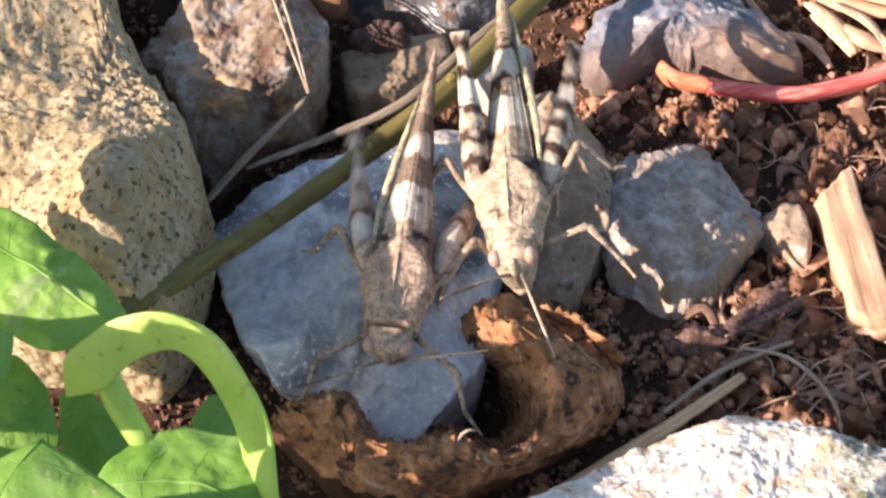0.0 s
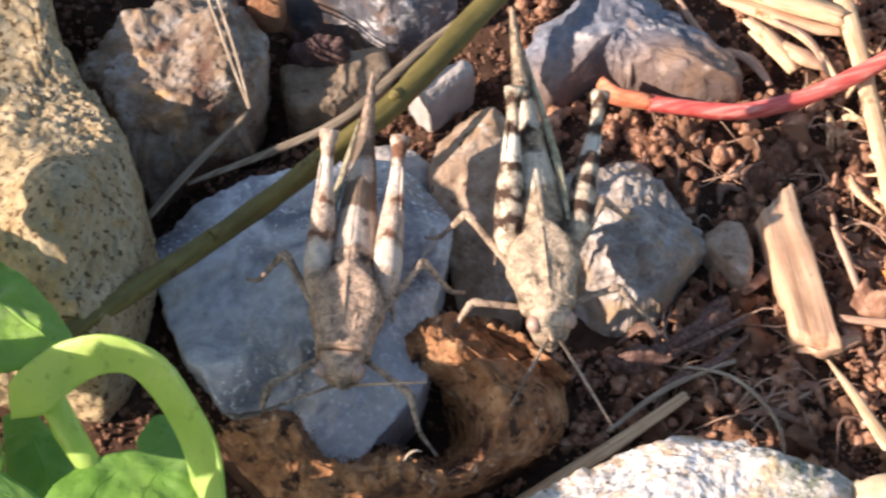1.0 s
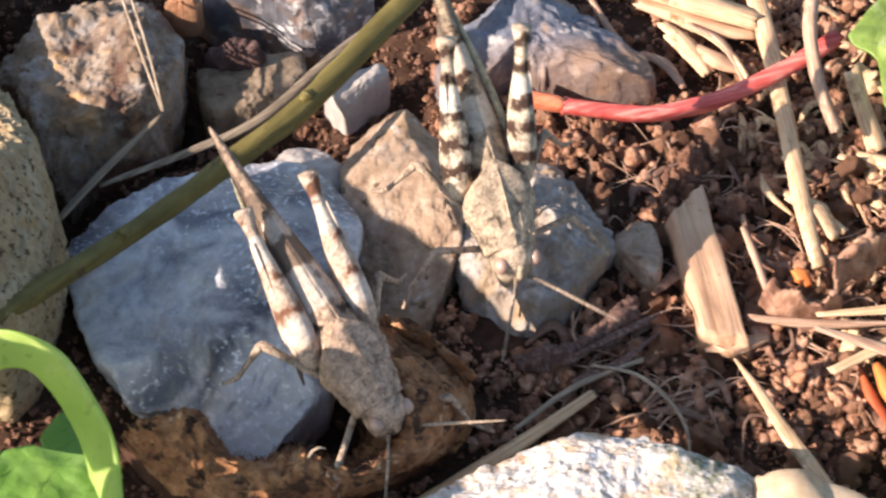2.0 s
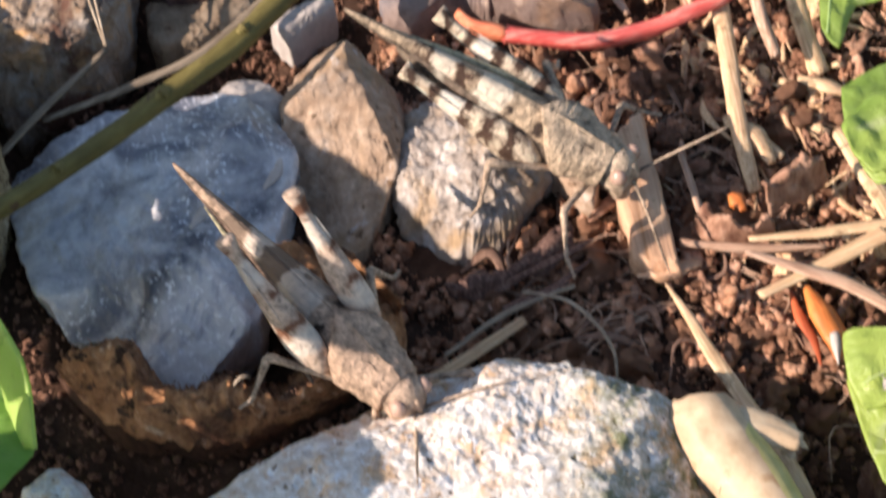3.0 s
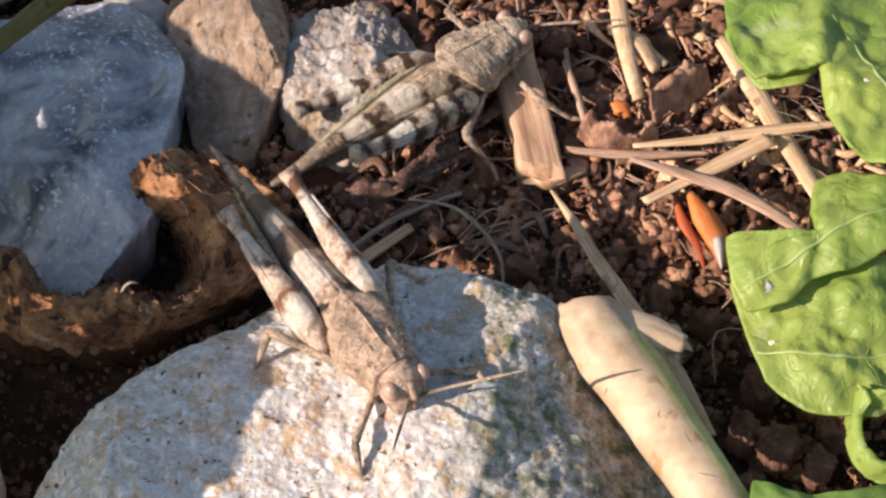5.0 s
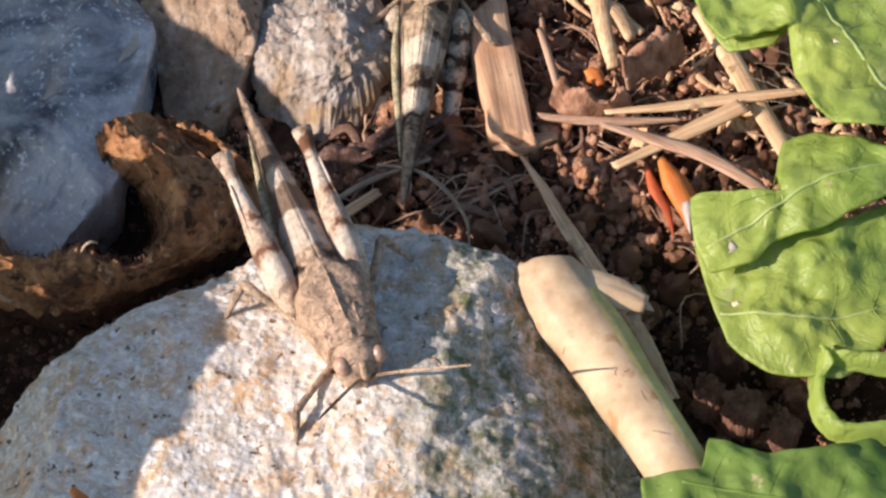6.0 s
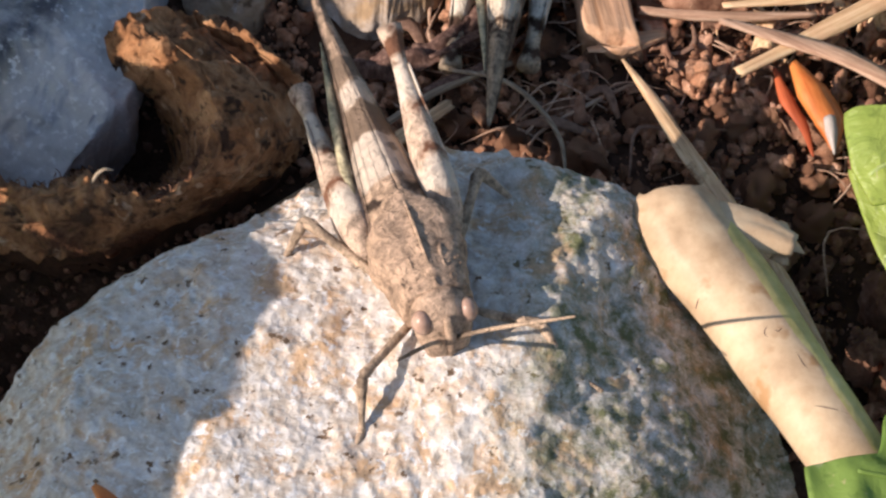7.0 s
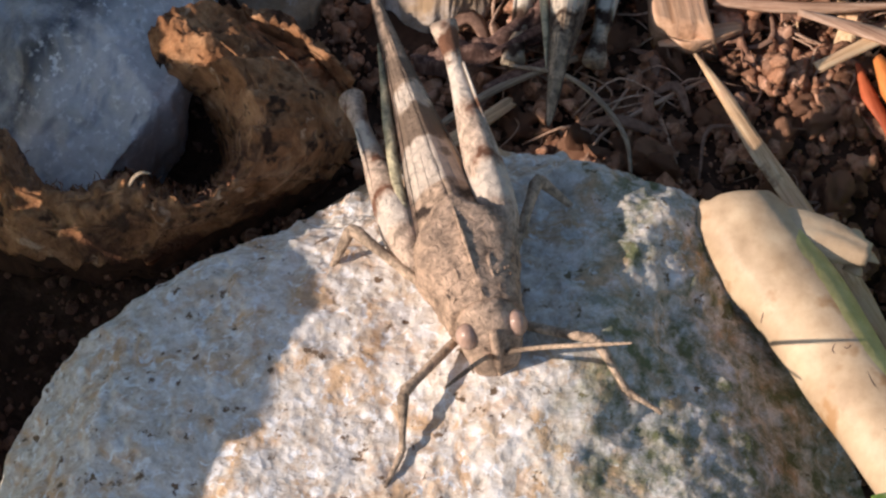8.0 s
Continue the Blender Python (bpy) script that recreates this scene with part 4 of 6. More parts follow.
LEAF_ROWS = three_rails(LEAF_INNER, LEAF_RIDGE, LEAF_OUTER, 14, 26)
leaf_bm = band_mesh(bmesh.new(), LEAF_INNER, LEAF_OUTER, 0.0, ragged=0.7, crease=1.1, seed=2, steps=18, across=46, ridge=LEAF_RIDGE)
for v in leaf_bm.verts:
    q = v.co / MM
    v.co.z += (0.5 * noise.noise(q * 0.45) + 0.75 * abs(noise.noise(q * 0.8)) + 0.5 * abs(noise.noise(q * 1.7)) + 0.2 * noise.noise(q * 3.2) - 0.3) * MM
part("blade", leaf_bm, M_DEADLEAF, dead)
# added sheet from outer edge to soil; its dark colour paints the shade there
part("shade_sheet", band_mesh(bmesh.new(), [(17.7, 6.1, 1.6), (15.1, 3.5, 2)] + [(7.7, -1.1, 2.4), (5, -1.9, 2.4), (1.8, -2.1, 2.4), (-2.4, -1.7, 2.4), (-6.2, 0.8, 2.4), (-9.5, 4, 2.4)], [(18.1, 7.8, -1.2), (15.4, 4.6, -1.2)] + [(7.7, -0.7, -1.2), (4.6, -1.7, -1.2), (1.3, -1.9, -1.2), (-3.2, -1.3, -1.2), (-7.8, 2, -1.2), (-11.1, 5.6, -1.2)], -0.5, ragged=0.3, crease=1.2, seed=22, across=16), M_LEAFSHADE, dead, "dark sheet added for the shade under the leaf")
for k in (12, 19):
    pts = [LEAF_ROWS[i][k + round(1.5 * noise.noise(Vector((i * 0.03, k, 0))))] + Vector((0, 0, 0.1)) for i in range(8, 150, 6)]
    part("vein", tube(bmesh.new(), pts, (0.05, 0.12, 0.13, 0.12, 0.05), 6, 3), M_DEADLEAF, dead)
rnd = random.Random(4)
bm = bmesh.new()
for i in range(30, 150):
    row = LEAF_ROWS[min(i, len(LEAF_ROWS) - 1)]
    for _ in range(2):
        p = row[rnd.choice((4, 6, 8, 10))] + Vector((rnd.uniform(-0.4, 0.4), rnd.uniform(-0.4, 0.4), rnd.uniform(-0.1, 0.3)))
        d = Vector((rnd.uniform(-1, 1), rnd.uniform(-0.4, 1), rnd.uniform(0.0, 0.9))) * rnd.uniform(0.2, 0.6)
        tube(bm, (p, p + d * 0.6 + Vector((0.1, 0, 0.1)), p + d), (0.04, 0.035, 0.015), 4, 2)
part("rim_fringe", bm, M_CRUMPLED, dead, "fine pale fringe of torn leaf fibres")
part("torn_flap", band_mesh(bmesh.new(), [(10.6, 15.5, 6), (12.3, 14.2, 6), (14.2, 13.7, 6), (17.1, 11.3, 6), (18.6, 9.8, 6)], [(11.3, 15.1, 2), (12.8, 14, 2), (14.2, 13.5, 2), (16.1, 12.2, 2), (17.7, 10.4, 2)], 0.4, ragged=0.8, crease=0.5, seed=4), M_DEADLEAF, dead)
part("curled_fibre", tube(bmesh.new(), [(7.3, 0.5, 8), (6.8, 0.4, 8.2), (6.3, 0.3, 7.8), (5.9, 0, 7.2)], [0.06, 0.12, 0.14, 0.12], 6), M_GREYSTRAW, dead, "pale curled fibre on the rim")

crumple = tagged(new("dead_leaf"), "small crumpled reddish-brown dead leaf in the litter", "dead leaf")
part("blade", band_mesh(bmesh.new(), [(47.3, 23.7, 5), (48.9, 25.3, 5), (50.4, 26.7, 5), (52.3, 27.2, 5)], [(48.2, 23.7, 1), (50.2, 24.7, 1), (51.6, 26, 1), (52.9, 27.9, 1)], 1.6, ragged=0.6, crease=1.6, seed=7), M_CRUMPLED, crumple)
part("folded_lobe", band_mesh(bmesh.new(), [(42.8, 23.1, 3.5), (44.3, 21.4, 3.5), (46.2, 20.9, 3.5), (48.1, 21.6, 3.5)], [(41.5, 21.7, 0.5), (43.9, 20.9, 0.5), (46.8, 21.3, 0.5), (48.8, 22, 0.5)], 1.0, ragged=0.6, crease=1.3, seed=9), M_CRUMPLED, crumple)

# cut hollow stalk
stalk = tagged(new("cut_stalk"), "thick cream-coloured cut plant stalk leaning on the white rock", "plant stalk")
STEM_LINE = [(42.2, -0.2, 7.8), (42.5, -0.6, 7.8), (43.4, -1.6, 7.6), (44.9, -3.5, 7), (47, -6.2, 6.5), (49.7, -10.8, 6.5), (52.3, -15, 6.5), (54.5, -18.1, 5.5), (56.1, -20.8, 5)]
STEM_R = [1.9, 2.5, 2.85, 3.0, 2.85, 2.6, 2.45, 2.35, 2.2]
bm = tube(bmesh.new(), STEM_LINE, STEM_R, 36, 8, 0.85, 0.035)
bm.verts.ensure_lookup_table()
for i in range(36 * 12):
    v = bm.verts[i]
    left = (v.co / MM - Vector(STEM_LINE[0])).dot(Vector((-0.8, -0.6, 0))) / 2.5
    fade = max(0.0, 1 - (i // 36) / 12)
    v.co += Vector((-0.62, 0.78, 0)) * (0.9 * left + 0.7 * noise.noise(Vector((i % 36 * 0.9, 3, 0))) * fade ** 6) * fade * MM
stem_tree = BVHTree.FromBMesh(bm)
stem = part("stem", bm, M_CREAM, stalk)


def stem_strip(a0, a1, lift):
    """A strip of skin that hugs the stalk between two angles from its top towards its lower side."""
    bm = bmesh.new()
    line = catmull(STEM_LINE, 8)
    rows = []
    for i in range(22, 62):
        d = (line[i + 1] - line[i - 1]).normalized()
        side = d.cross(Vector((0, 0, 1))).normalized()
        top = side.cross(d)
        f = i / (len(line) - 1) * (len(STEM_R) - 1)
        r = STEM_R[int(f)] + (STEM_R[int(f) + 1] - STEM_R[int(f)]) * (f % 1)
        row = []
        for k in range(9):
            g = (k - 4) / 4
            w = (a0 + a1) / 2 + (a1 - a0) / 2 * g * min(1, (i - 21) * 0.25) + 0.1 * noise.noise(Vector((i * 0.4, k, 2)))
            row.append((line[i] + (side * -math.sin(w) + top * math.cos(w) * 0.85) * (r * 1.0 + lift * (1 - g * g))) * MM)
        rows.append(row)
    rings_to(bm, rows, False, False)
    return bm


part("green_side", stem_strip(0.38, 1.6, 0.06), M_GREENCUT, stalk, "yellow-green skin along one side")
for pts in ([(41.7, -1.2, 7.4), (40.9, -1.1, 7.4), (40.2, -0.7, 7)], [(41.8, -1.7, 6.6), (40.9, -1.8, 6.6), (40.2, -1.9, 6.2)], [(42.5, -0.8, 8.4), (42, -0.3, 8.4), (41.7, 0.1, 8.2)]):
    part("torn_fibre", tube(bmesh.new(), pts, (0.55, 0.3, 0.04), 8, 5, 0.35, 0.3), M_CREAM, stem)
stub = part("side_stub", tube(bmesh.new(), [(43.0, -2.4, 6.8), (45.2, -1.9, 7.3), (47.8, -1.9, 7.5), (50.6, -2.6, 7.2)], [2.0, 2.35, 1.5, 0.8], 20, 8, 0.8, 0.22, (0, 0, 1), 0.12), M_CREAM, stalk, "short torn side shoot")
for pts in ([(49, -1.9, 7.6), (49.8, -1.4, 7.6), (50.3, -1.6, 7.4)], [(49.6, -2.5, 7.2), (50.6, -2.7, 7.2), (51.2, -2.9, 6.8)], [(49.4, -2.8, 6.6), (50, -3.3, 6.6), (50.3, -3.4, 6.2)]):
    part("torn_fibre", tube(bmesh.new(), pts, (0.5, 0.4, 0.05), 8, 5, 0.35, 0.3), M_CREAM, stub)
for pts in ([(44.4, -7.6, 8.5), (44.5, -7.4, 8.5), (44.6, -7.1, 8.5)], [(49.6, -9.6, 8.5), (49.3, -9.9, 8.5), (49, -9.7, 8.5)], [(51.4, -14.9, 8), (52.2, -15, 8), (53.5, -15.2, 8)], [(50.4, -11.2, 8), (50.8, -12.1, 8), (51.2, -12.5, 8)], [(48.7, -9.5, 8), (48.5, -10, 8), (48.8, -10.4, 8)]):
    mark = draped(stem_tree, catmull(pts, 4), -0.03)
    if len(mark) > 4:
        part("dark_mark", tube(bmesh.new(), mark, (0.03, 0.05, 0.02), 6, 2, 1.0, 0.4), M_CLAY, stem, "thin dark scratch on the skin")

stick("straw", [(50, 46.1, 5), (51.1, 43.2, 3), (52.6, 39.9, 1.5)], [0.9, 0.85, 0.8], M_STRAW, "pale flattened straw standing in the soil", "straw", flat=0.6)
stick("straw", [(49, 38.9, 1.5), (52, 38.2, 1.5), (55.2, 37.5, 1.5)], [0.3, 0.5, 0.3], M_STRAW, "short piece of pale straw", "straw", flat=0.5)
stick("straw", [(44.3, 34.1, 1.5), (46.6, 32.5, 1.5), (49.3, 30.2, 1.5)], [0.5, 0.7, 0.4], M_STRAW, "short broken piece of pale straw", "straw", flat=0.5)
stick("rootlet", [(40.5, 31.5, 1.5), (41.1, 27.8, 1.5), (42.6, 24.1, 1.5), (43.5, 22.4, 1.5)], [0.2, 0.22, 0.2, 0.1], M_PINKSTRAW, "thin brown rootlet in the litter", "rootlet", 6)
stick("withered_grass", [(32.8, 22.9, 0.8), (36, 26.1, 0.8), (37.1, 22.5, 0.8), (38.7, 18.7, 0.8)], [0.3, 0.9, 1.0, 0.5], M_CRUMPLED, "brown flake of dead leaf under the straw", "dead leaf", flat=0.2)
stick("dry_petal", [(9.7, -23.5, 10.5), (10.3, -24.1, 10.5), (11.1, -25.2, 10.5), (11.6, -27, 10.5)], [0.2, 0.45, 0.7, 0.5], M_ORANGE, "orange dry petal in front of the white rock", "petal", flat=0.35)


def litter(name, count, seed, material, label, length, radius, x0, x1, y0, y1, flat=0.6):
    """Fine fibres strewn on the soil, too many to count."""
    rnd = random.Random(seed)
    bm = bmesh.new()
    made = 0
    while made < count:
        x, y = rnd.uniform(x0, x1), rnd.uniform(y0, y1)
        if any(inside(x, y, f) for f in FOOTPRINTS):
            continue
        a, n = rnd.uniform(0, 6.28), rnd.uniform(*length)
        z = soil_height(x, y) + 0.7
        bend = rnd.uniform(-0.5, 0.5) * n
        dx, dy = math.cos(a) * n, math.sin(a) * n
        pts = ((x, y, z), (x + dx * 0.5 - dy * bend / n, y + dy * 0.5 + dx * bend / n, z + rnd.uniform(0.2, 1.2)), (x + dx, y + dy, z + rnd.uniform(-0.2, 0.6)))
        r = rnd.uniform(*radius)
        tube(bm, pts, (r * 0.4, r, r * 0.3), 6, 4, flat, 0.5, (0, 0, 1), 0.4)
        made += 1
    return tagged(bm_object(name, bm, material), label, "litter", kind="stuff")


litter("root_litter", 160, 3, M_PINKSTRAW, "fine brown rootlets and fibres strewn on the soil", (2, 8), (0.05, 0.15), 24, 66, 4, 46)
litter("straw_litter", 110, 5, M_STRAW, "short bits of pale straw strewn on the soil", (1.5, 6), (0.12, 0.5), 40, 76, 18, 58)


def flakes(name, count, seed, material, label, size, x0, x1, y0, y1):
    """Crumpled flakes of dead leaf strewn on the soil, too many to count."""
    rnd = random.Random(seed)
    bm = bmesh.new()
    made = 0
    while made < count:
        x, y = rnd.uniform(x0, x1), rnd.uniform(y0, y1)
        if any(inside(x, y, f) for f in FOOTPRINTS):
            continue
        a, n, w = rnd.uniform(0, 6.28), rnd.uniform(*size), rnd.uniform(0.25, 0.7)
        d, c = Vector((math.cos(a), math.sin(a), 0)) * n, Vector((-math.sin(a), math.cos(a), 0)) * n * w
        o = Vector((x, y, soil_height(x, y) + 0.9))
        left = [o + d * f + c * rnd.uniform(0.2, 0.7) + Vector((0, 0, rnd.uniform(-0.2, 1.0))) for f in (-0.5, -0.15, 0.2, 0.5)]
        right = [o + d * f - c * rnd.uniform(0.2, 0.7) + Vector((0, 0, rnd.uniform(-0.5, 0.4))) for f in (-0.5, -0.15, 0.2, 0.5)]
        band_mesh(bm, left, right, rnd.uniform(-0.2, 0.6), steps=3, across=6, thick=0.1, ragged=0.3, crease=0.9, seed=made)
        made += 1
    return tagged(bm_object(name, bm, material), label, "litter", kind="stuff")


flakes("leaf_litter", 150, 8, M_CRUMPLED, "crumbled flakes of dead leaf on the soil", (1.0, 3.0), 36, 74, 12, 56)
flakes("husk_litter", 40, 18, M_STRAW, "dry papery husks strewn on the soil", (1.5, 3.5), 40, 74, 16, 56)
litter("bark_litter", 40, 9, M_DARKSTRAW, "dark slivers of withered grass on the soil", (2, 6), (0.15, 0.6), 24, 60, 4, 40, 0.3)

# pale hairs caught on the litter
rnd = random.Random(31)
bm = bmesh.new()
for x, y, z in [(60.7, 24.6, 4), (61.4, 25.5, 4), (62.1, 23.7, 4), (60.2, 23.3, 4), (62.4, 26.2, 4), (61.6, 22.2, 4), (62.8, 25, 4), (60.9, 21.3, 4)]:
    a = rnd.uniform(-0.9, 0.9)
    d = Vector((math.cos(a), math.sin(a), 0)) * rnd.uniform(1.5, 3.0)
    p = Vector((x, y, z - 1))
    tube(bm, (p - d, p + Vector((0, 0, 0.6)), p + d), (0.02, 0.03, 0.02), 4, 4)
tagged(bm_object("plant_hairs", bm, M_GREYSTRAW), "fine pale plant hairs over dark litter", "litter", kind="stuff")

# ---- green plants ----
M_SCAR = stone_mat("dry leaf scar", ((0.3, (0.58, 0.44, 0.32)), (0.7, (0.80, 0.70, 0.58))), 700, 0.8, 0.2)


def green_leaf(name, holder, outline, rib, dome, wave, material, seed, label="", scars=()):
    """A leaf with a raised midrib and side veins that follow its surface."""
    bm = leaf_mesh(bmesh.new(), outline, dome, wave, seed=seed)
    tree = BVHTree.FromBMesh(bm)
    leaf = part(name, bm, material, holder, label)
    for x, y, r in scars:
        spot = draped(tree, [(x + r * (1 + 0.5 * noise.noise(Vector((a, x, 1)))) * math.cos(a), y + 0.7 * r * (1 + 0.5 * noise.noise(Vector((a * 2, y, 5)))) * math.sin(a)) for a in (k * 0.628 for k in range(10))], 0.03)
        if len(spot) == 10:
            part("bite_scar", leaf_mesh(bmesh.new(), spot, 0.02, 0.04, 0.08, 3, 3), M_SCAR, leaf, "dry pale scar on the leaf")
    line = draped(tree, catmull(rib, 8), 0.02)
    if len(line) < 6:
        return leaf
    part("midrib", tube(bmesh.new(), line, (0.13, 0.17, 0.06), 8, 2, 0.5), M_VEIN if material is M_GREEN else material, leaf, "pale midrib")
    rnd = random.Random(seed)
    for i in range(3, len(line) - 2, 5):
        for s in (-1, 1):
            d = (line[i + 1] - line[i - 1]).normalized()
            out = Vector((-d.y, d.x, 0)) * s * rnd.uniform(4, 7) + d * rnd.uniform(1.0, 3.5)
            bend = d * rnd.uniform(0.3, 1.0)
            vein = draped(tree, [line[i] + out * f + bend * (f * f * 2 + 0.5 * math.sin(f * 5 + i)) for f in [k / 18 for k in range(17)]], 0.0)
            if len(vein) > 3:
                part("side_vein", tube(bmesh.new(), vein, (0.04, 0.035, 0.015), 6, 1), material, leaf)
    return leaf


rosette = tagged(new("rosette_plant"), "low green weed with lobed glossy leaves, partly eaten", "plant")
green_leaf("leaf", rosette, [(54.2, 4, 6), (55.3, 0, 6), (56.9, -5, 6), (60.3, -7.4, 6), (65.6, -7.5, 6), (68.8, -4.5, 6), (72.4, 1.3, 7), (71.4, 8.6, 8), (66.8, 6.2, 8), (61.4, 4.7, 7.5), (56.9, 2.1, 7)], [(55.6, -2.3, 7), (61.1, -3.1, 8.2), (65.8, -2.4, 8.6), (72.2, 0.1, 8)], 1.0, 1.15, M_GREEN, 1, scars=[(*q, r) for q, r in zip([(57.5, -1.3)], (0.3,))])
green_leaf("leaf", rosette, [(53.7, 6.5, 9), (55.8, 6.7, 10), (56.8, 5.1, 10), (58.5, 6.1, 10), (59.9, 6.7, 10), (60.7, 5, 10), (61, 4.8, 10), (60.3, 8.4, 10), (60.8, 11.7, 10), (63.5, 12.4, 11), (66.9, 11.3, 12), (70.3, 9.1, 12), (69.4, 6.5, 11), (65.5, 4.7, 10), (62.9, 3.3, 9.5), (60.5, 3, 9), (58.5, 0.9, 8.6), (55.4, 0.3, 8), (54.1, 2.6, 8.6)], [(54.5, 1.5, 8.6), (59.3, 4.3, 10.4), (63.7, 7, 11.4), (69.9, 9, 12)], 0.9, 0.8, M_GREEN, 3, scars=[(*q, r) for q, r in zip([(56.3, 2.0)], (0.95,))])
green_leaf("leaf", rosette, [(53.4, 24.5, 13), (54.4, 21.6, 13), (56, 19.6, 13), (57.3, 20.9, 13), (60.7, 21.8, 13), (61.6, 16.8, 13), (63.2, 12.9, 13), (65.9, 11.1, 13), (69.8, 11.5, 13), (74, 20.3, 13), (70.8, 28.3, 13), (61.5, 30.3, 13), (55.9, 28.2, 13)], [(71.5, 11.5, 14), (66.9, 18, 14), (62.2, 25.9, 14)], 1.0, 1.2, M_GREEN, 4, scars=[(*q, r) for q, r in zip([(64.8, 19.4)], (0.25,))])
green_leaf("leaf", rosette, [(50.7, -19.3, 9), (55, -18, 9), (55.6, -15.2, 9), (58.3, -16.2, 9), (62.7, -16.3, 9), (68, -14.3, 8), (72.5, -18.7, 7), (68.8, -24.4, 7), (60.2, -27.5, 9), (52.1, -24.3, 9)], [(53.7, -19.7, 10), (59.5, -20.3, 10), (66.9, -21.4, 10)], 0.8, 1.0, M_DEEP, 8)
part("curled_leaf", band_mesh(bmesh.new(), [(65, -6.9, 7), (64.2, -7.8, 6), (64.2, -9.8, 6), (64.9, -11.2, 6), (66.4, -11.9, 6), (69.7, -11.4, 6)], [(64.2, -5.5, 6.5), (63.5, -6.4, 4.5), (63.3, -9.1, 4.5), (64, -11.5, 4.5), (66.1, -12.7, 4.5), (70.3, -12.4, 4.5)], 0.5, thick=0.25, crease=0.4, seed=41), M_GREEN, rosette, "narrow curled leaf with a torn gap")
part("curled_leaf", band_mesh(bmesh.new(), [(63.8, -5.7, 7), (65.5, -5.9, 7), (67.7, -6.1, 7), (71.6, -6.1, 7)], [(64.6, -6.5, 5.5), (66.1, -6.6, 5.5), (68.3, -6.9, 5.5), (71.7, -7.5, 5.5)], 0.5, thick=0.25, crease=0.4, seed=43), M_GREEN, rosette, "narrow curled leaf with a torn gap")

seedling = tagged(new("seedling"), "bright green seedling with rounded leaves, an arching curled leaf and added unseen shading leaves", "plant")
green_leaf("leaf", seedling, [(-33.3, 11.5, 20), (-28.5, 9.7, 20), (-25.7, 8.1, 20), (-22.9, 6.2, 20), (-20.1, 3, 20), (-18.5, 0.5, 20), (-20.8, -1.9, 20), (-23.6, -2.8, 20), (-27.1, -1.2, 20), (-30.9, 0.1, 20)], [(-18.9, -0.8, 21), (-23.9, 3, 21), (-30.4, 7, 21)], 0.8, 0.8, M_SEEDLING, 2)
green_leaf("leaf", seedling, [(-31.9, -2, 17), (-27.2, -1.2, 17), (-24.3, -4.1, 17), (-22.7, -8, 17), (-22.5, -12, 17), (-24.9, -14.6, 17), (-29.5, -14.9, 17)], [(-23.6, -4.9, 17.5), (-26.2, -8.1, 17.5), (-29.3, -11.3, 17.5)], 0.8, 0.6, M_SEEDLING, 5)
green_leaf("leaf", seedling, [(-24.2, -2.5, 14), (-21.9, -1.8, 14), (-19.7, -4.3, 14), (-17.3, -7.2, 14), (-16.2, -10.6, 14), (-17.9, -14.6, 14), (-20.8, -14.8, 14), (-22.4, -10, 14)], [(-22.4, -3.1, 15), (-19.8, -8, 15), (-18.3, -13.8, 15)], 0.6, 0.6, M_SEEDLING, 6)
green_leaf("leaf", seedling, [(-18.9, -12.4, 18), (-16.8, -9, 18), (-13.1, -7.5, 18), (-8.8, -8, 18), (-6.6, -10.5, 18), (-5.7, -13.8, 18), (-8.6, -17.8, 18), (-14.6, -18.2, 18)], [(-17.5, -12.9, 19), (-12.2, -12.5, 19), (-6.1, -14.5, 19)], 1.0, 0.6, M_SEEDLING, 7)
green_leaf("leaf", seedling, [(-14.6, -1.5, 10), (-13.5, 1, 10), (-11.4, 1.2, 10), (-10.2, -0.9, 10), (-10.6, -4.1, 10), (-13.2, -4.2, 10)], [(-13.8, -2.9, 11), (-12.2, -1.7, 11), (-10.6, -0.5, 11)], 0.4, 0.3, M_SEEDLING, 9)
part("curled_leaf", band_mesh(bmesh.new(), [(-22, -4.9, 22), (-20.4, -4.2, 24), (-17.3, -3.4, 26), (-13.9, -3.6, 27), (-10.6, -4.4, 26), (-8, -6.8, 24), (-6.1, -9.7, 22), (-5.2, -13.9, 19)], [(-22.1, -5.8, 19), (-19.2, -6.5, 21), (-16.8, -5.2, 23), (-14.1, -4.5, 24), (-12.1, -4.9, 23), (-10.2, -6.4, 21), (-8.6, -8.9, 19), (-7.5, -12.7, 16)], 0.5, thick=0.3, crease=0.2), M_ARCH, seedling, "pale arching curled leaf")
part("stem", tube(bmesh.new(), [(-19.4, -4.5, 20), (-18, -6.5, 19), (-15.8, -9, 17), (-15.9, -7, 10), (-17.4, -2.3, 0)], [1.0, 1.1, 0.9, 0.7, 0.6], 12), M_ARCH, seedling, "pale juicy stem")
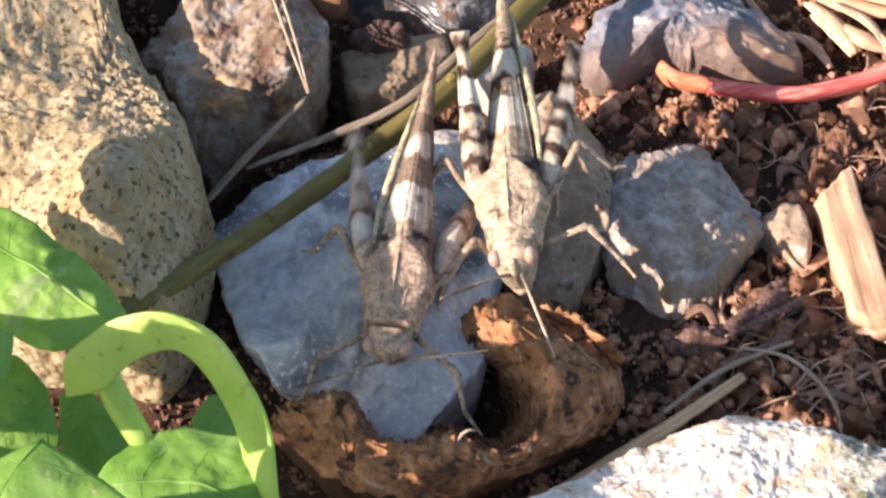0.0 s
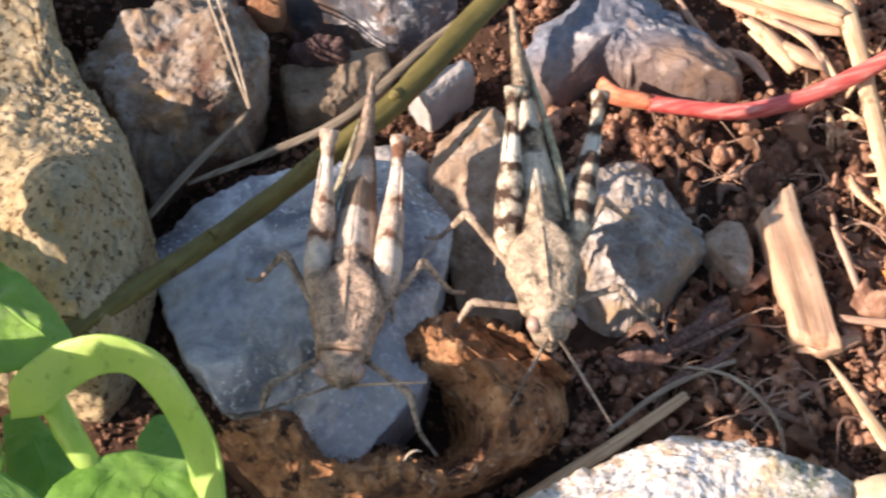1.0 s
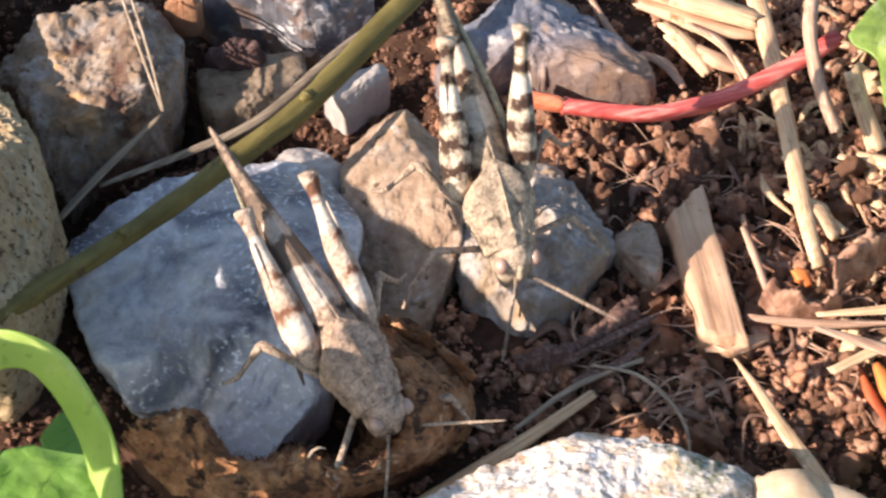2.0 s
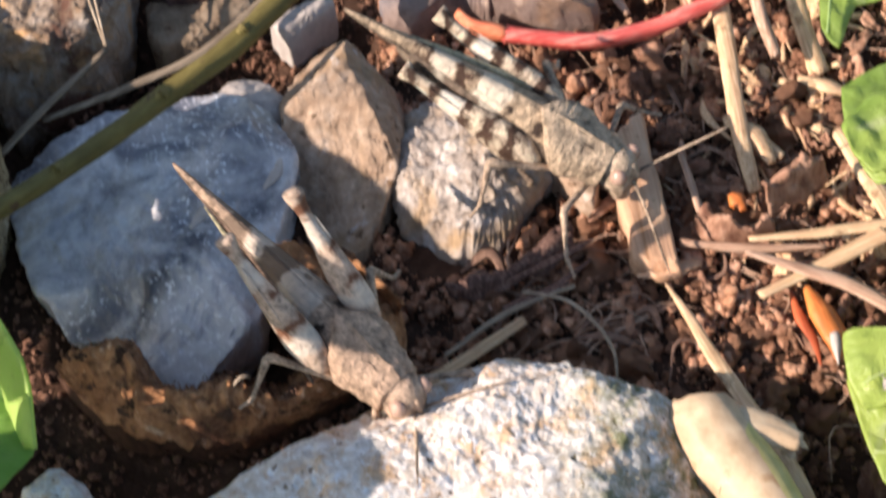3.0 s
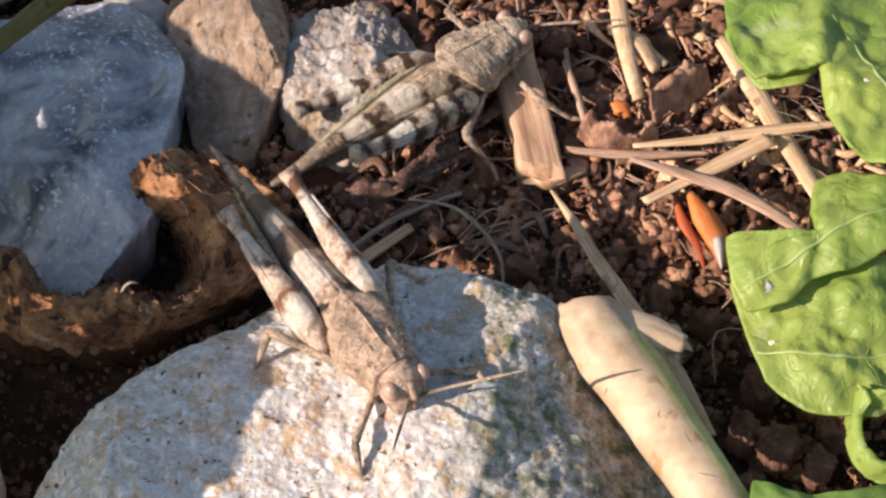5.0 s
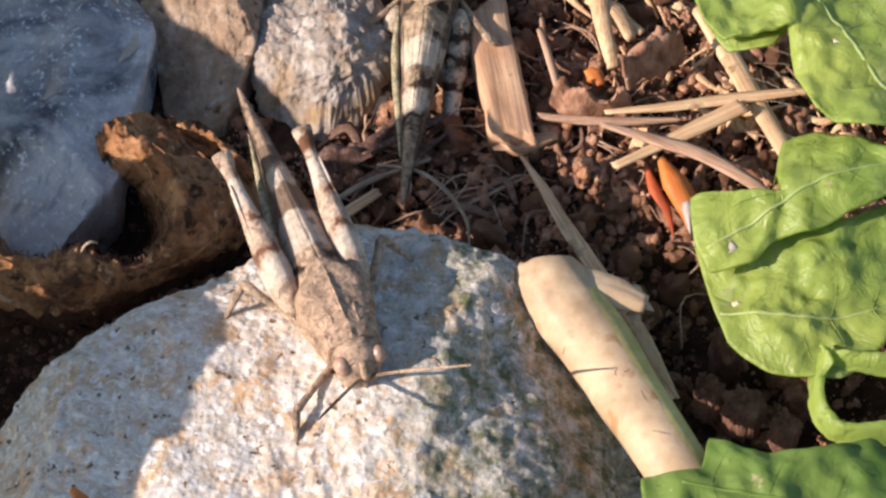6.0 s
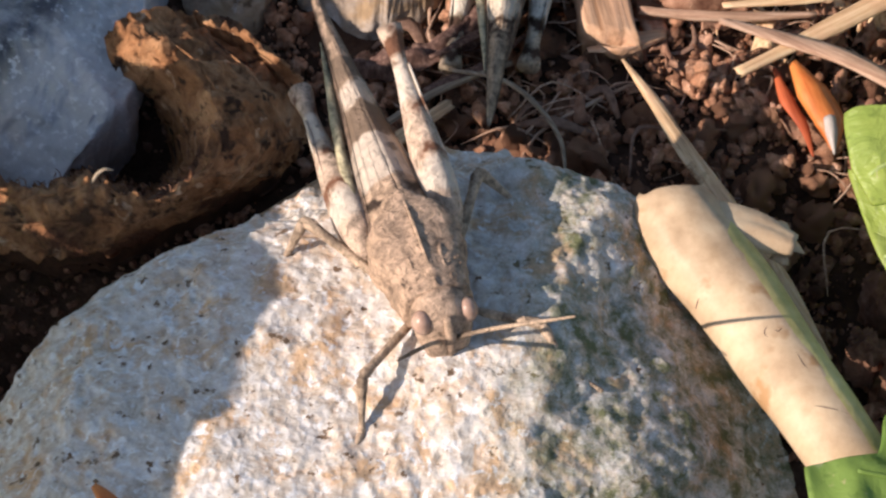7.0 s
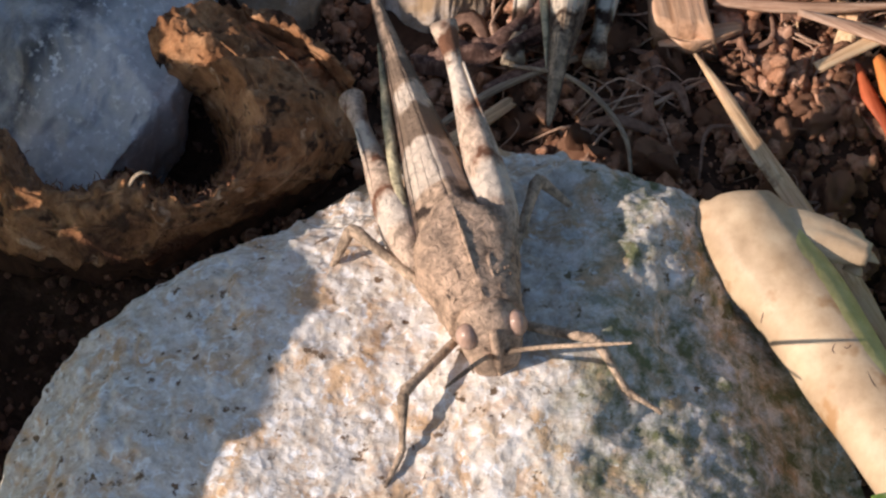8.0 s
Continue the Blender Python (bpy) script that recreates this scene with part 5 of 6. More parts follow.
# added leaves out of view, outlined only to cast shade on the scene
for seed, z, outline in ((21, 30, ((-20, -17), (-13, -21.5), (-13, -26), (-15, -32.5), (-24, -33.5), (-36, -32.5), (-38, -27), (-34.5, -22.8), (-27, -21))),
                         (22, 29, ((-15.5, -31), (-16.5, -36), (-18, -42), (-30, -46), (-38, -40), (-37, -31), (-24, -30))),
                         (23, 31, ((-30, -16), (-23.5, -13), (-23.5, -9), (-28, -7.5), (-34, -7), (-44, -7.5), (-60, -8), (-63, -17), (-44, -18))),
                         (24, 30, ((-29, -5), (-28, 0), (-29, 6), (-31.5, 10), (-33, 14), (-38, 15), (-43, 11), (-42.5, 6), (-41.5, 1), (-39, -3.2), (-34, -6.8))),
                         (25, 28, ((-36, -19), (-36, -30), (-44, -38), (-58, -34), (-62, -22), (-54, -16.5), (-44, -16.5))),
                         (26, 44, ((-50, -24), (-47, -27.5), (-42, -27), (-40, -22), (-39, -18), (-43, -16.5), (-46, -18), (-48.5, -19.5))),
                         (27, 43, ((-35, -20.5), (-27, -22.5), (-26, -19), (-27.5, -14), (-31, -9.5), (-35, -10.5), (-37.5, -13.5), (-37, -18)))):
    mid = Vector((sum(q[0] for q in outline), sum(q[1] for q in outline), 0)) / len(outline)
    edge = [(x, y, z) for x, y in outline]
    green_leaf("leaf", seedling, edge, ((mid.x * 0.4 - 24, mid.y * 0.4 - 12, z - 1), (mid.x, mid.y, z + 0.8), (outline[0][0], outline[0][1], z)), 0.8, 0.8, M_SEEDLING, seed)
# made-up stem that carries the unseen shading leaves
part("stem", tube(bmesh.new(), ((-34, -18, -1), (-35, -17, 14), (-38, -17, 29)), (1.1, 1.0, 0.8), 12), M_ARCH, seedling, "pale juicy stem")
weed = tagged(new("weed"), "fresh green weed leaves behind the red stem", "plant")
green_leaf("leaf", weed, [(49.3, 47.6, 8), (51.8, 45, 8), (52.2, 39.7, 8), (53.7, 37.8, 8), (55.2, 42.5, 8), (58.6, 43.9, 8), (61.4, 52.3, 8), (54.4, 54.9, 8)], [(52.7, 39.2, 8.5), (53.2, 46, 8.5), (54.3, 51.5, 8.5)], 0.6, 0.8, M_GREEN, 12)
green_leaf("leaf", weed, [(53.5, 29.2, 12), (56.6, 31.8, 12), (61.3, 33.9, 12), (62.8, 25.4, 12), (59.9, 19.9, 12), (56.3, 19.7, 12), (54.1, 23.2, 12)], [(54.1, 25.7, 12.5), (57.3, 25.3, 12.5), (61.5, 27.3, 12.5)], 0.6, 0.6, M_GREEN, 13)

# ---- grasshoppers ----
def loft(bm, sections, sides=20, power=2.0, keel=0.0):
    """Rings along y (mm): y, centre z, half width, half height."""
    rings = []
    for y, cz, hw, hh in sections:
        ring = []
        for s in range(sides):
            a = 2 * math.pi * s / sides
            ca, sa = math.cos(a), math.sin(a)
            x = hw * math.copysign(abs(ca) ** (2 / power), ca)
            z = hh * math.copysign(abs(sa) ** (2 / power), sa)
            if keel and sa > 0.97:
                z += keel
            ring.append(Vector((x, y, cz + z)) * MM)
        rings.append(ring)
    rings_to(bm, rings)
    bmesh.ops.recalc_face_normals(bm, faces=bm.faces)
    return bm


def smooth_sections(keys, n):
    out = []
    line = catmull([Vector((k[0], k[1], k[2])) for k in keys], n)
    line2 = catmull([Vector((k[3], 0, 0)) for k in keys], n)
    for a, b in zip(line, line2):
        out.append((a.x, a.y, max(0.03, a.z), max(0.03, b.x)))
    return out


def spindle(bm, p0, p1, keys, sides=12, lean=(0, 0, 1)):
    """A limb from p0 to p1 (mm): keys of place along it, half width, half height, lift."""
    p0, p1 = Vector(p0), Vector(p1)
    d = (p1 - p0).normalized()
    side = d.cross(Vector(lean)).normalized()
    top = side.cross(d)
    rings = []
    for f, w, h, lift in keys:
        c = p0.lerp(p1, f) + top * lift
        rings.append([(c + side * w * math.cos(a) + top * h * math.sin(a)) * MM for a in (2 * math.pi * s / sides for s in range(sides))])
    rings_to(bm, rings)
    bmesh.ops.recalc_face_normals(bm, faces=bm.faces)
    return bm


def roof_loft(bm, sections, rough=0.05, seed=0):
    """Like loft, with a keeled roof above upright sides."""
    half = ((0.0, 1.0), (0.10, 0.94), (0.30, 0.88), (0.55, 0.79), (0.78, 0.66), (0.90, 0.50), (0.97, 0.10), (1.0, -0.2), (0.95, -0.6), (0.7, -0.9), (0.3, -1.0))
    prof = list(half) + [(-u, v) for u, v in reversed(half[1:])]
    rings = []
    for y, cz, hw, hh in sections:
        ring = []
        for u, v in prof:
            p = Vector((u * hw, y, cz + v * hh))
            p += Vector((u, 0, 0.6)) * rough * (noise.noise(p * 1.7 + Vector((seed, 0, 0))) + 0.7 * noise.noise(p * 4.0))
            ring.append(p * MM)
        rings.append(ring)
    rings_to(bm, rings)
    bmesh.ops.recalc_face_normals(bm, faces=bm.faces)
    return bm


def tegmen_mesh(side, first=0, last=8):
    """The folded forewing, or a strip of it from its back edge (0) to its lower edge (8)."""
    keys = ((1.2, 5.9, 2.5, 0), (-2, 6.2, 2.4, 0), (-5, 6.2, 2.0, 0), (-8, 6.1, 1.55, 0), (-11, 5.95, 1.15, 0), (-15, 5.7, 0.68, 0), (-18.5, 5.45, 0.4, 0), (-20.2, 5.3, 0.22, 0), (-20.9, 5.2, 0.06, 0))
    bm = bmesh.new()
    rings = []
    for y, zt, hw, _ in smooth_sections(keys, 8):
        prof = ((0.02, 0.0), (0.15, -0.06), (0.35, -0.20), (0.58, -0.38), (0.82, -0.60), (0.97, -0.85), (1.0, -1.15), (0.98, -1.4))[first:last]
        row = [Vector((side * (0.02 + u * hw), y, zt + v * hw + 0.06 * noise.noise(Vector((u * 9, y * 0.9, side)))) ) for u, v in prof]
        rings.append([p * MM for p in row] + [(p - Vector((side * 0.09, 0, 0.12))) * MM for p in reversed(row)])
    rings_to(bm, rings)
    bmesh.ops.recalc_face_normals(bm, faces=bm.faces)
    return bm


def vein_mesh(side, u):
    """A raised vein along the forewing."""
    pts = []
    for y, zt, hw in ((0.5, 5.95, 2.5), (-4, 6.22, 2.15), (-9, 6.05, 1.42), (-14, 5.77, 0.82), (-19, 5.42, 0.36)):
        pts.append((side * (0.02 + u * hw), y, zt - (0.2 + 0.8 * (u - 0.35)) * hw + 0.0))
    return tube(bmesh.new(), pts, (0.03, 0.035, 0.03, 0.025, 0.02), 5)


HIP, THIGH, NECK, FEELER = Vector((2.7, -0.4, 2.7)), 13.9, Vector((0, 4.5, 3.7)), Vector((0.5, 7.1, 4.4))
REST_THIGH, REST_FEELER = Vector((0.03, -0.95, 0.3)).normalized(), Vector((0.6, 0.8, 0.05)).normalized()


def mirrored(v, s):
    return Vector((v[0] * s, v[1], v[2]))


def grasshopper(label, mats, wing_side, fore, middle, seed=0, flank=4):
    """A grasshopper, head towards +y, feet at z = 0; mm. Returns it and its jointed parts."""
    m_body, m_pron, m_teg, m_femur, m_leg, m_tibia, m_eye, m_head, m_wing, m_flank = mats
    g = tagged(new("grasshopper"), label, "grasshopper", "grasshoppers")
    joints = {}
    part("abdomen", loft(bmesh.new(), smooth_sections(((-15.5, 4.0, 0.3, 0.3), (-14, 3.9, 0.8, 0.8), (-9, 3.6, 1.4, 1.4), (-3, 3.3, 1.9, 1.8), (1, 3.3, 2.2, 2.0), (4.5, 3.5, 1.8, 1.7)), 5)), m_body, g)
    part("pronotum", roof_loft(bmesh.new(), smooth_sections(((-2.4, 6.45, 0.2, 0.1), (-1.5, 6.15, 1.4, 0.5), (-0.5, 5.4, 2.6, 1.25), (0.5, 4.5, 3.0, 2.1), (1.3, 4.2, 3.05, 2.3), (2.2, 4.1, 2.7, 2.2), (3.2, 4.05, 2.45, 2.15), (4.8, 4.0, 2.15, 2.0)), 10), 0.15, seed), m_pron, g)
    part("keel", tube(bmesh.new(), ((0, 4.7, 5.95), (0, 2.4, 6.25), (0, 0.8, 6.55), (0, -0.6, 6.65), (0, -2.1, 6.55)), (0.07, 0.1, 0.12, 0.1, 0.04), 6, 5), m_pron, g, "pale ridge along the middle of the shield")
    for s in (-1, 1):
        part("side_ridge", tube(bmesh.new(), ((s * 1.1, 4.6, 5.58), (s * 0.95, 2.6, 5.9), (s * 1.5, 0.8, 5.85), (s * 1.9, -0.6, 5.75)), (0.06, 0.12, 0.14, 0.05), 6, 5, 0.7, 0.6), m_pron, g)
    rnd = random.Random(seed + 3)
    for _ in range(80):
        x, y = rnd.uniform(-2.0, 2.0), rnd.uniform(-1.2, 4.2)
        q = Vector((x, y, 6.35 - 0.28 * abs(x) - 0.06 * max(0, y)))
        r = rnd.uniform(0.05, 0.15)
        part("wart", spindle(bmesh.new(), q - Vector((0, r, 0.1)), q + Vector((0, r, -0.1)), ((0, 0.02, 0.02, 0), (0.3, r * 0.7, r * 0.6, 0), (0.7, r * 0.7, r * 0.6, 0), (1, 0.02, 0.02, 0)), 6), m_pron, g)
    head = part("head", loft(bmesh.new(), smooth_sections(((4.2, 3.9, 1.75, 1.85), (5.1, 3.95, 1.8, 2.05), (6.0, 3.8, 1.75, 2.05), (6.7, 3.3, 1.5, 1.85), (7.2, 2.7, 1.2, 1.5), (7.5, 2.0, 0.75, 0.95), (7.6, 1.7, 0.3, 0.4)), 5), 24, 2.2, 0.06), m_head, g)
    joints["head"] = head
    part("mouthparts", loft(bmesh.new(), smooth_sections(((6.2, 1.3, 0.5, 0.5), (6.9, 1.2, 0.9, 0.75), (7.5, 1.15, 0.75, 0.6), (7.9, 1.2, 0.3, 0.3)), 4), 14), m_leg, head)
    part("face_ridge", tube(bmesh.new(), ((0, 6.1, 5.7), (0, 6.9, 4.9), (0, 7.3, 3.7), (0, 7.5, 2.4)), (0.3, 0.34, 0.26, 0.16), 8), m_head, head)
    w = wing_side
    part("hind_wing", tube(bmesh.new(), ((w * 2.45, -2.5, 4.4), (w * 2.3, -6, 4.6), (w * 1.75, -10, 4.7), (w * 1.05, -14, 4.8), (w * 0.7, -16.5, 4.9)), (0.2, 0.34, 0.34, 0.22, 0.06), 8, 8, 0.8), m_wing, g, "yellowish-green edge of the folded hind wing")
    for s in (-1, 1):
        eye = bmesh.new()
        bmesh.ops.create_uvsphere(eye, u_segments=20, v_segments=14, radius=1.0)
        for v in eye.verts:
            v.co = Vector((s * 1.42 + v.co.x * 0.62, 5.8 + v.co.y * 0.74, 4.95 + v.co.z * 0.86)) * MM
        part("eye", eye, m_eye, head, "domed pinkish-brown compound eye")
        base = mirrored(FEELER, s)
        along = mirrored(REST_FEELER, s)
        joints["antenna", s] = part("antenna", tube(bmesh.new(), [base + along * r + Vector((0, 0, h)) for r, h in ((0, 0), (1.2, 0.15), (3.2, 0.2), (5.8, 0.1), (8.3, 0))], (0.2, 0.13, 0.14, 0.13, 0.07), 8), m_leg, head, "pale thread-like antenna")
        teg = part("tegmen", tegmen_mesh(s, 0, flank + 1), m_teg, g, "forewing folded roof-like along the back")
        part("wing_flank", tegmen_mesh(s, flank, 8), m_flank, teg, "darker lower edge of the forewing")
        for u in (0.36, 0.62, 0.85):
            part("vein", vein_mesh(s, u), m_teg, teg)
        base = mirrored(HIP, s)
        k = base + mirrored(REST_THIGH, s) * THIGH
        femur = part("hind_femur", spindle(bmesh.new(), base, k, ((0, 0.4, 0.55, 0), (0.04, 0.8, 1.15, 0), (0.12, 1.15, 1.75, 0.1), (0.24, 1.25, 1.9, 0.15), (0.38, 1.15, 1.72, 0.1), (0.52, 0.96, 1.32, 0), (0.64, 0.74, 0.95, -0.05), (0.75, 0.56, 0.62, -0.05), (0.84, 0.5, 0.54, 0), (0.90, 0.58, 0.64, 0), (0.97, 0.8, 0.86, 0.05), (1.0, 0.8, 0.86, 0.08)), 14), m_femur, g, "thick banded hind thigh")
        joints["thigh", s] = femur
        for e in (-0.75, 0.75):
            part("ridge", tube(bmesh.new(), [base.lerp(k, f) + Vector((s * u, 0, h * e)) for f, u, h in ((0.06, 0.58, 1.2), (0.26, 0.88, 1.6), (0.5, 0.7, 1.15), (0.8, 0.46, 0.62))], (0.12, 0.14, 0.12, 0.08), 6), m_femur, femur)
        ankle = base.lerp(k, 0.12) + Vector((s * 0.3, 0, -1.9))
        part("hind_tibia", tube(bmesh.new(), (k + Vector((0, 0.3, -0.4)), base.lerp(k, 0.55) + Vector((s * 0.1, 0, -1.5)), ankle), (0.3, 0.24, 0.28), 8), m_tibia, femur, "bluish hind shin")
        part("hind_foot", tube(bmesh.new(), (ankle, ankle + Vector((s * 0.2, 1.0, -0.5)), ankle + Vector((s * 0.4, 2.2, -0.6))), (0.26, 0.22, 0.1), 8), m_leg, femur)
        part("middle_leg", limb_mesh([mirrored(q, s) for q in middle], (0.3, 0.4, 0.24, 0.17, 0.09)), m_leg, g)
        part("fore_leg", limb_mesh([mirrored(q, s) for q in fore], (0.28, 0.36, 0.23, 0.16, 0.09)), m_leg, g)
    return g, joints


def limb_mesh(joints, radii):
    """Thigh, shin and foot of a small leg, thick at the joints."""
    bm = bmesh.new()
    for i, (a, b) in enumerate(zip(joints, joints[1:])):
        r0, r1 = radii[i], radii[i + 1]
        spindle(bm, a, b, ((-0.02, r0 * 0.5, r0 * 0.5, 0), (0.06, r0, r0, 0), (0.35, (r0 + r1) * 0.45, (r0 + r1) * 0.5, 0), (0.8, r1 * 0.8, r1 * 0.8, 0), (0.95, r1 * 1.05, r1 * 1.05, 0), (1.03, r1 * 0.5, r1 * 0.5, 0)), 8, (0.1, 0.2, 1))
    return bm


DARK = (0.045, 0.028, 0.02)
M_EYE = stone_mat("compound eye", ((0.3, (0.34, 0.21, 0.15)), (0.7, (0.48, 0.32, 0.245))), 900, 0.2, 0.5, grain=4000, grain_mm=0.02, bump=0.3)
M_LEG = insect_mat("small leg", (0.52, 0.38, 0.265), (0.72, 0.6, 0.46), DARK, (), 420, 0.54, 0.6)
M_WING = insect_mat("hind wing edge", (0.50, 0.43, 0.27), (0.7, 0.7, 0.5), DARK, (), 600, 0.64, 0.72, 0.4)
M_TIBIA = insect_mat("bluish shin", (0.16, 0.21, 0.22), (0.6, 0.6, 0.5), DARK, ((-12.6, -10.6, "pale"),), 600, 0.62, 0.7, 0.45)
TAN = [insect_mat("tan body", (0.20, 0.135, 0.09), (0.62, 0.5, 0.38), DARK),
       insect_mat("tan pronotum", (0.50, 0.345, 0.24), (0.6, 0.5, 0.4), DARK, (), 800, 0.60, 0.68, 0.7, 0.6, 1.0),
       insect_mat("tan wing", (0.45, 0.315, 0.22), (0.68, 0.56, 0.45), DARK, ((-7.6, -3.8, "pale"), (-10.4, -7.6, "brown"), (-12.0, -10.4, "pale"), (-14.6, -12.2, "brown"), (-3.6, -2.6, "blotch")), 650, 0.63, 0.71),
       insect_mat("tan thigh", (0.61, 0.45, 0.335), (0.77, 0.65, 0.53), DARK, ((-8.9, -7.8, "halfbrown"), (-11.4, -9.0, "pale"), (-13.0, -11.6, "halfbrown"), (-5.6, -4.8, "halfbrown"), (-4.4, -2.4, "pale")), 500, 0.66, 0.72),
       M_LEG, M_TIBIA, M_EYE, insect_mat("tan head", (0.49, 0.345, 0.245), (0.6, 0.5, 0.4), DARK, (), 900, 0.6, 0.7), M_WING, insect_mat("tan wing flank", (0.21, 0.14, 0.10), (0.50, 0.40, 0.31), DARK, ((-7.4, -4.6, "pale"),), 650, 0.60, 0.70)]
GREYISH = [insect_mat("grey body", (0.20, 0.15, 0.105), (0.62, 0.55, 0.42), DARK),
           insect_mat("grey pronotum", (0.52, 0.39, 0.265), (0.66, 0.56, 0.42), DARK, (), 650, 0.56, 0.66, 0.7, 0.7, 1.0),
           insect_mat("grey wing", (0.46, 0.34, 0.225), (0.76, 0.64, 0.49), DARK, ((-8.2, -5.2, "pale"), (-5.0, -4.2, "blotch"), (-10.2, -8.3, "band"), (-2.4, -1.2, "blotch"), (-12.4, -10.4, "pale"), (-14.2, -12.4, "band")), 800, 0.60, 0.69),
           insect_mat("grey thigh", (0.68, 0.53, 0.38), (0.84, 0.74, 0.60), DARK, ((-3.4, -2.2, "band"), (-5.8, -4.6, "band"), (-8.0, -6.7, "band"), (-9.8, -8.0, "pale"), (-11.0, -9.9, "band"), (-12.9, -12.0, "band")), 800, 0.63, 0.70),
           M_LEG, M_TIBIA, M_EYE, insect_mat("grey head", (0.54, 0.41, 0.285), (0.66, 0.57, 0.43), DARK, (), 1100, 0.60, 0.69), M_WING, insect_mat("grey wing flank", (0.17, 0.125, 0.09), (0.52, 0.45, 0.35), DARK, ((-7.4, -5.4, "pale"), (-12.0, -10.6, "pale")), 800, 0.58, 0.68)]
MIDDLE = ((1.8, 1.6, 2.4), (5.6, -4.0, 3.9), (7.9, -3.0, 0.7), (9.0, -3.3, 0.15))
tan_hopper, TAN_JOINTS = grasshopper("tan-brown grasshopper with pale bands, folded wings and blue shins", TAN, 1, ((1.5, 4.2, 2.2), (5.6, 7.4, 2.9), (6.5, 9.8, 0.8), (8.0, 11.4, 0.15)), MIDDLE)
grey_hopper, GREY_JOINTS = grasshopper("grey mottled grasshopper with dark-banded legs and pale wing bands", GREYISH, -1, ((1.5, 4.0, 2.2), (6.0, 3.3, 3.4), (8.2, 5.4, 0.7), (9.2, 6.8, 0.15)), MIDDLE, 3)

# ---- soil crumbs ----
def crumb_mesh(rnd, sub):
    """A crumb of soil: a few rough lumps stuck together."""
    bm = bmesh.new()
    for k in range(4 if sub > 1 else 2):
        cuts = [(Vector((rnd.uniform(-1, 1), rnd.uniform(-1, 1), rnd.uniform(-1, 1))).normalized(), rnd.uniform(0.45, 0.8)) for _ in range(7)]
        lump = bmesh.ops.create_icosphere(bm, subdivisions=sub, radius=1.0)["verts"]
        o = Vector((rnd.uniform(0, 50), rnd.uniform(0, 50), 0))
        at = Vector((rnd.uniform(-1, 1), rnd.uniform(-1, 1), rnd.uniform(-0.7, 0.7))) * (0.95 if k else 0.0)
        r = rnd.uniform(0.45, 0.85) if k else 1.0
        s = Vector((rnd.uniform(0.75, 1.3), rnd.uniform(0.75, 1.2), rnd.uniform(0.7, 1.0))) * r
        for v in lump:
            c = v.co * (1 + 0.6 * noise.noise(v.co * 1.3 + o) + 0.6 * noise.noise(v.co * 2.6 + o) + (0.35 * noise.noise(v.co * 6.0 + o) if sub > 1 else 0))
            for n, d in cuts:
                c -= n * max(0.0, c.dot(n) - d)
            v.co = at + Vector((c.x * s.x, c.y * s.y, c.z * s.z))
    return bm


def build_crumbs():
    rnd = random.Random(11)
    free = lambda x, y: not any(inside(x, y, f) for f in FOOTPRINTS)
    shapes = []
    for _ in range(8):
        bm = crumb_mesh(rnd, 3)
        me = bpy.data.meshes.new("clod")
        bm.to_mesh(me)
        bm.free()
        me.polygons.foreach_set("use_smooth", [True] * len(me.polygons))
        me.materials.append(M_CRUMB)
        shapes.append(me)
    made = 0
    while made < 280:
        x, y = rnd.uniform(22, 62), rnd.uniform(2, 42)
        if not free(x, y):
            continue
        r = rnd.uniform(0.45, 0.8) if rnd.random() < 0.6 else rnd.uniform(0.8, 1.7)
        ob = new("clod", rnd.choice(shapes))
        ob.parent = ground
        ob.matrix_basis = Matrix.LocRotScale(Vector((x, y, soil_height(x, y) + r * 0.3)) * MM, Euler((rnd.uniform(0, 6), rnd.uniform(0, 6), rnd.uniform(0, 6))), Vector((r, r, r)) * MM)
        made += 1
    for name, label, count, sub, sizes, area in (
            ("soil_crumbs", "loose reddish-brown crumbs of soil", 3400, 2, (0.22, 0.85), (12, 76, -14, 60)),
            ("soil_grit", "fine reddish-brown grit between the crumbs", 7000, 1, (0.07, 0.2), (12, 76, -14, 60)),
            ("outer_crumbs", "reddish-brown crumbs of soil, darkened for the shade between the stones", 7000, 1, (0.14, 0.42), (-45, 14, -30, 72))):
        base = []
        for _ in range(9):
            bm = crumb_mesh(rnd, sub)
            base.append(([v.co.copy() for v in bm.verts], [[v.index for v in f.verts] for f in bm.faces]))
            bm.free()
        verts, faces = [], []
        made = 0
        while made < count:
            x, y = rnd.uniform(*area[:2]), rnd.uniform(*area[2:])
            heap = noise.noise(Vector((x, y, 4)) * 0.35) + 0.6 * noise.noise(Vector((x, y, 9)) * 0.9)
            if not free(x, y) or heap < rnd.uniform(-0.8, 0.25):
                continue
            r = sizes[0] + sizes[1] * rnd.random() ** 2.4
            co, fs = rnd.choice(base)
            rot = Euler((rnd.uniform(0, 6), rnd.uniform(0, 6), rnd.uniform(0, 6))).to_matrix()
            at = Vector((x, y, soil_height(x, y) + r * 0.3 + max(0.0, heap) * rnd.uniform(0.2, 1.7)))
            n = len(verts)
            verts += [tuple((at + rot @ (c * r)) * MM) for c in co]
            faces += [[n + i for i in f] for f in fs]
            made += 1
        me = bpy.data.meshes.new(name)
        me.from_pydata(verts, [], faces)
        me.polygons.foreach_set("use_smooth", [sub > 1] * len(faces))
        # outer crumbs take the darker clod colour in place of shade between stones
        me.materials.append(M_CLOD if name == "outer_crumbs" else M_CRUMB)
        tagged(new(name, me), label, "soil", kind="stuff")


build_crumbs()

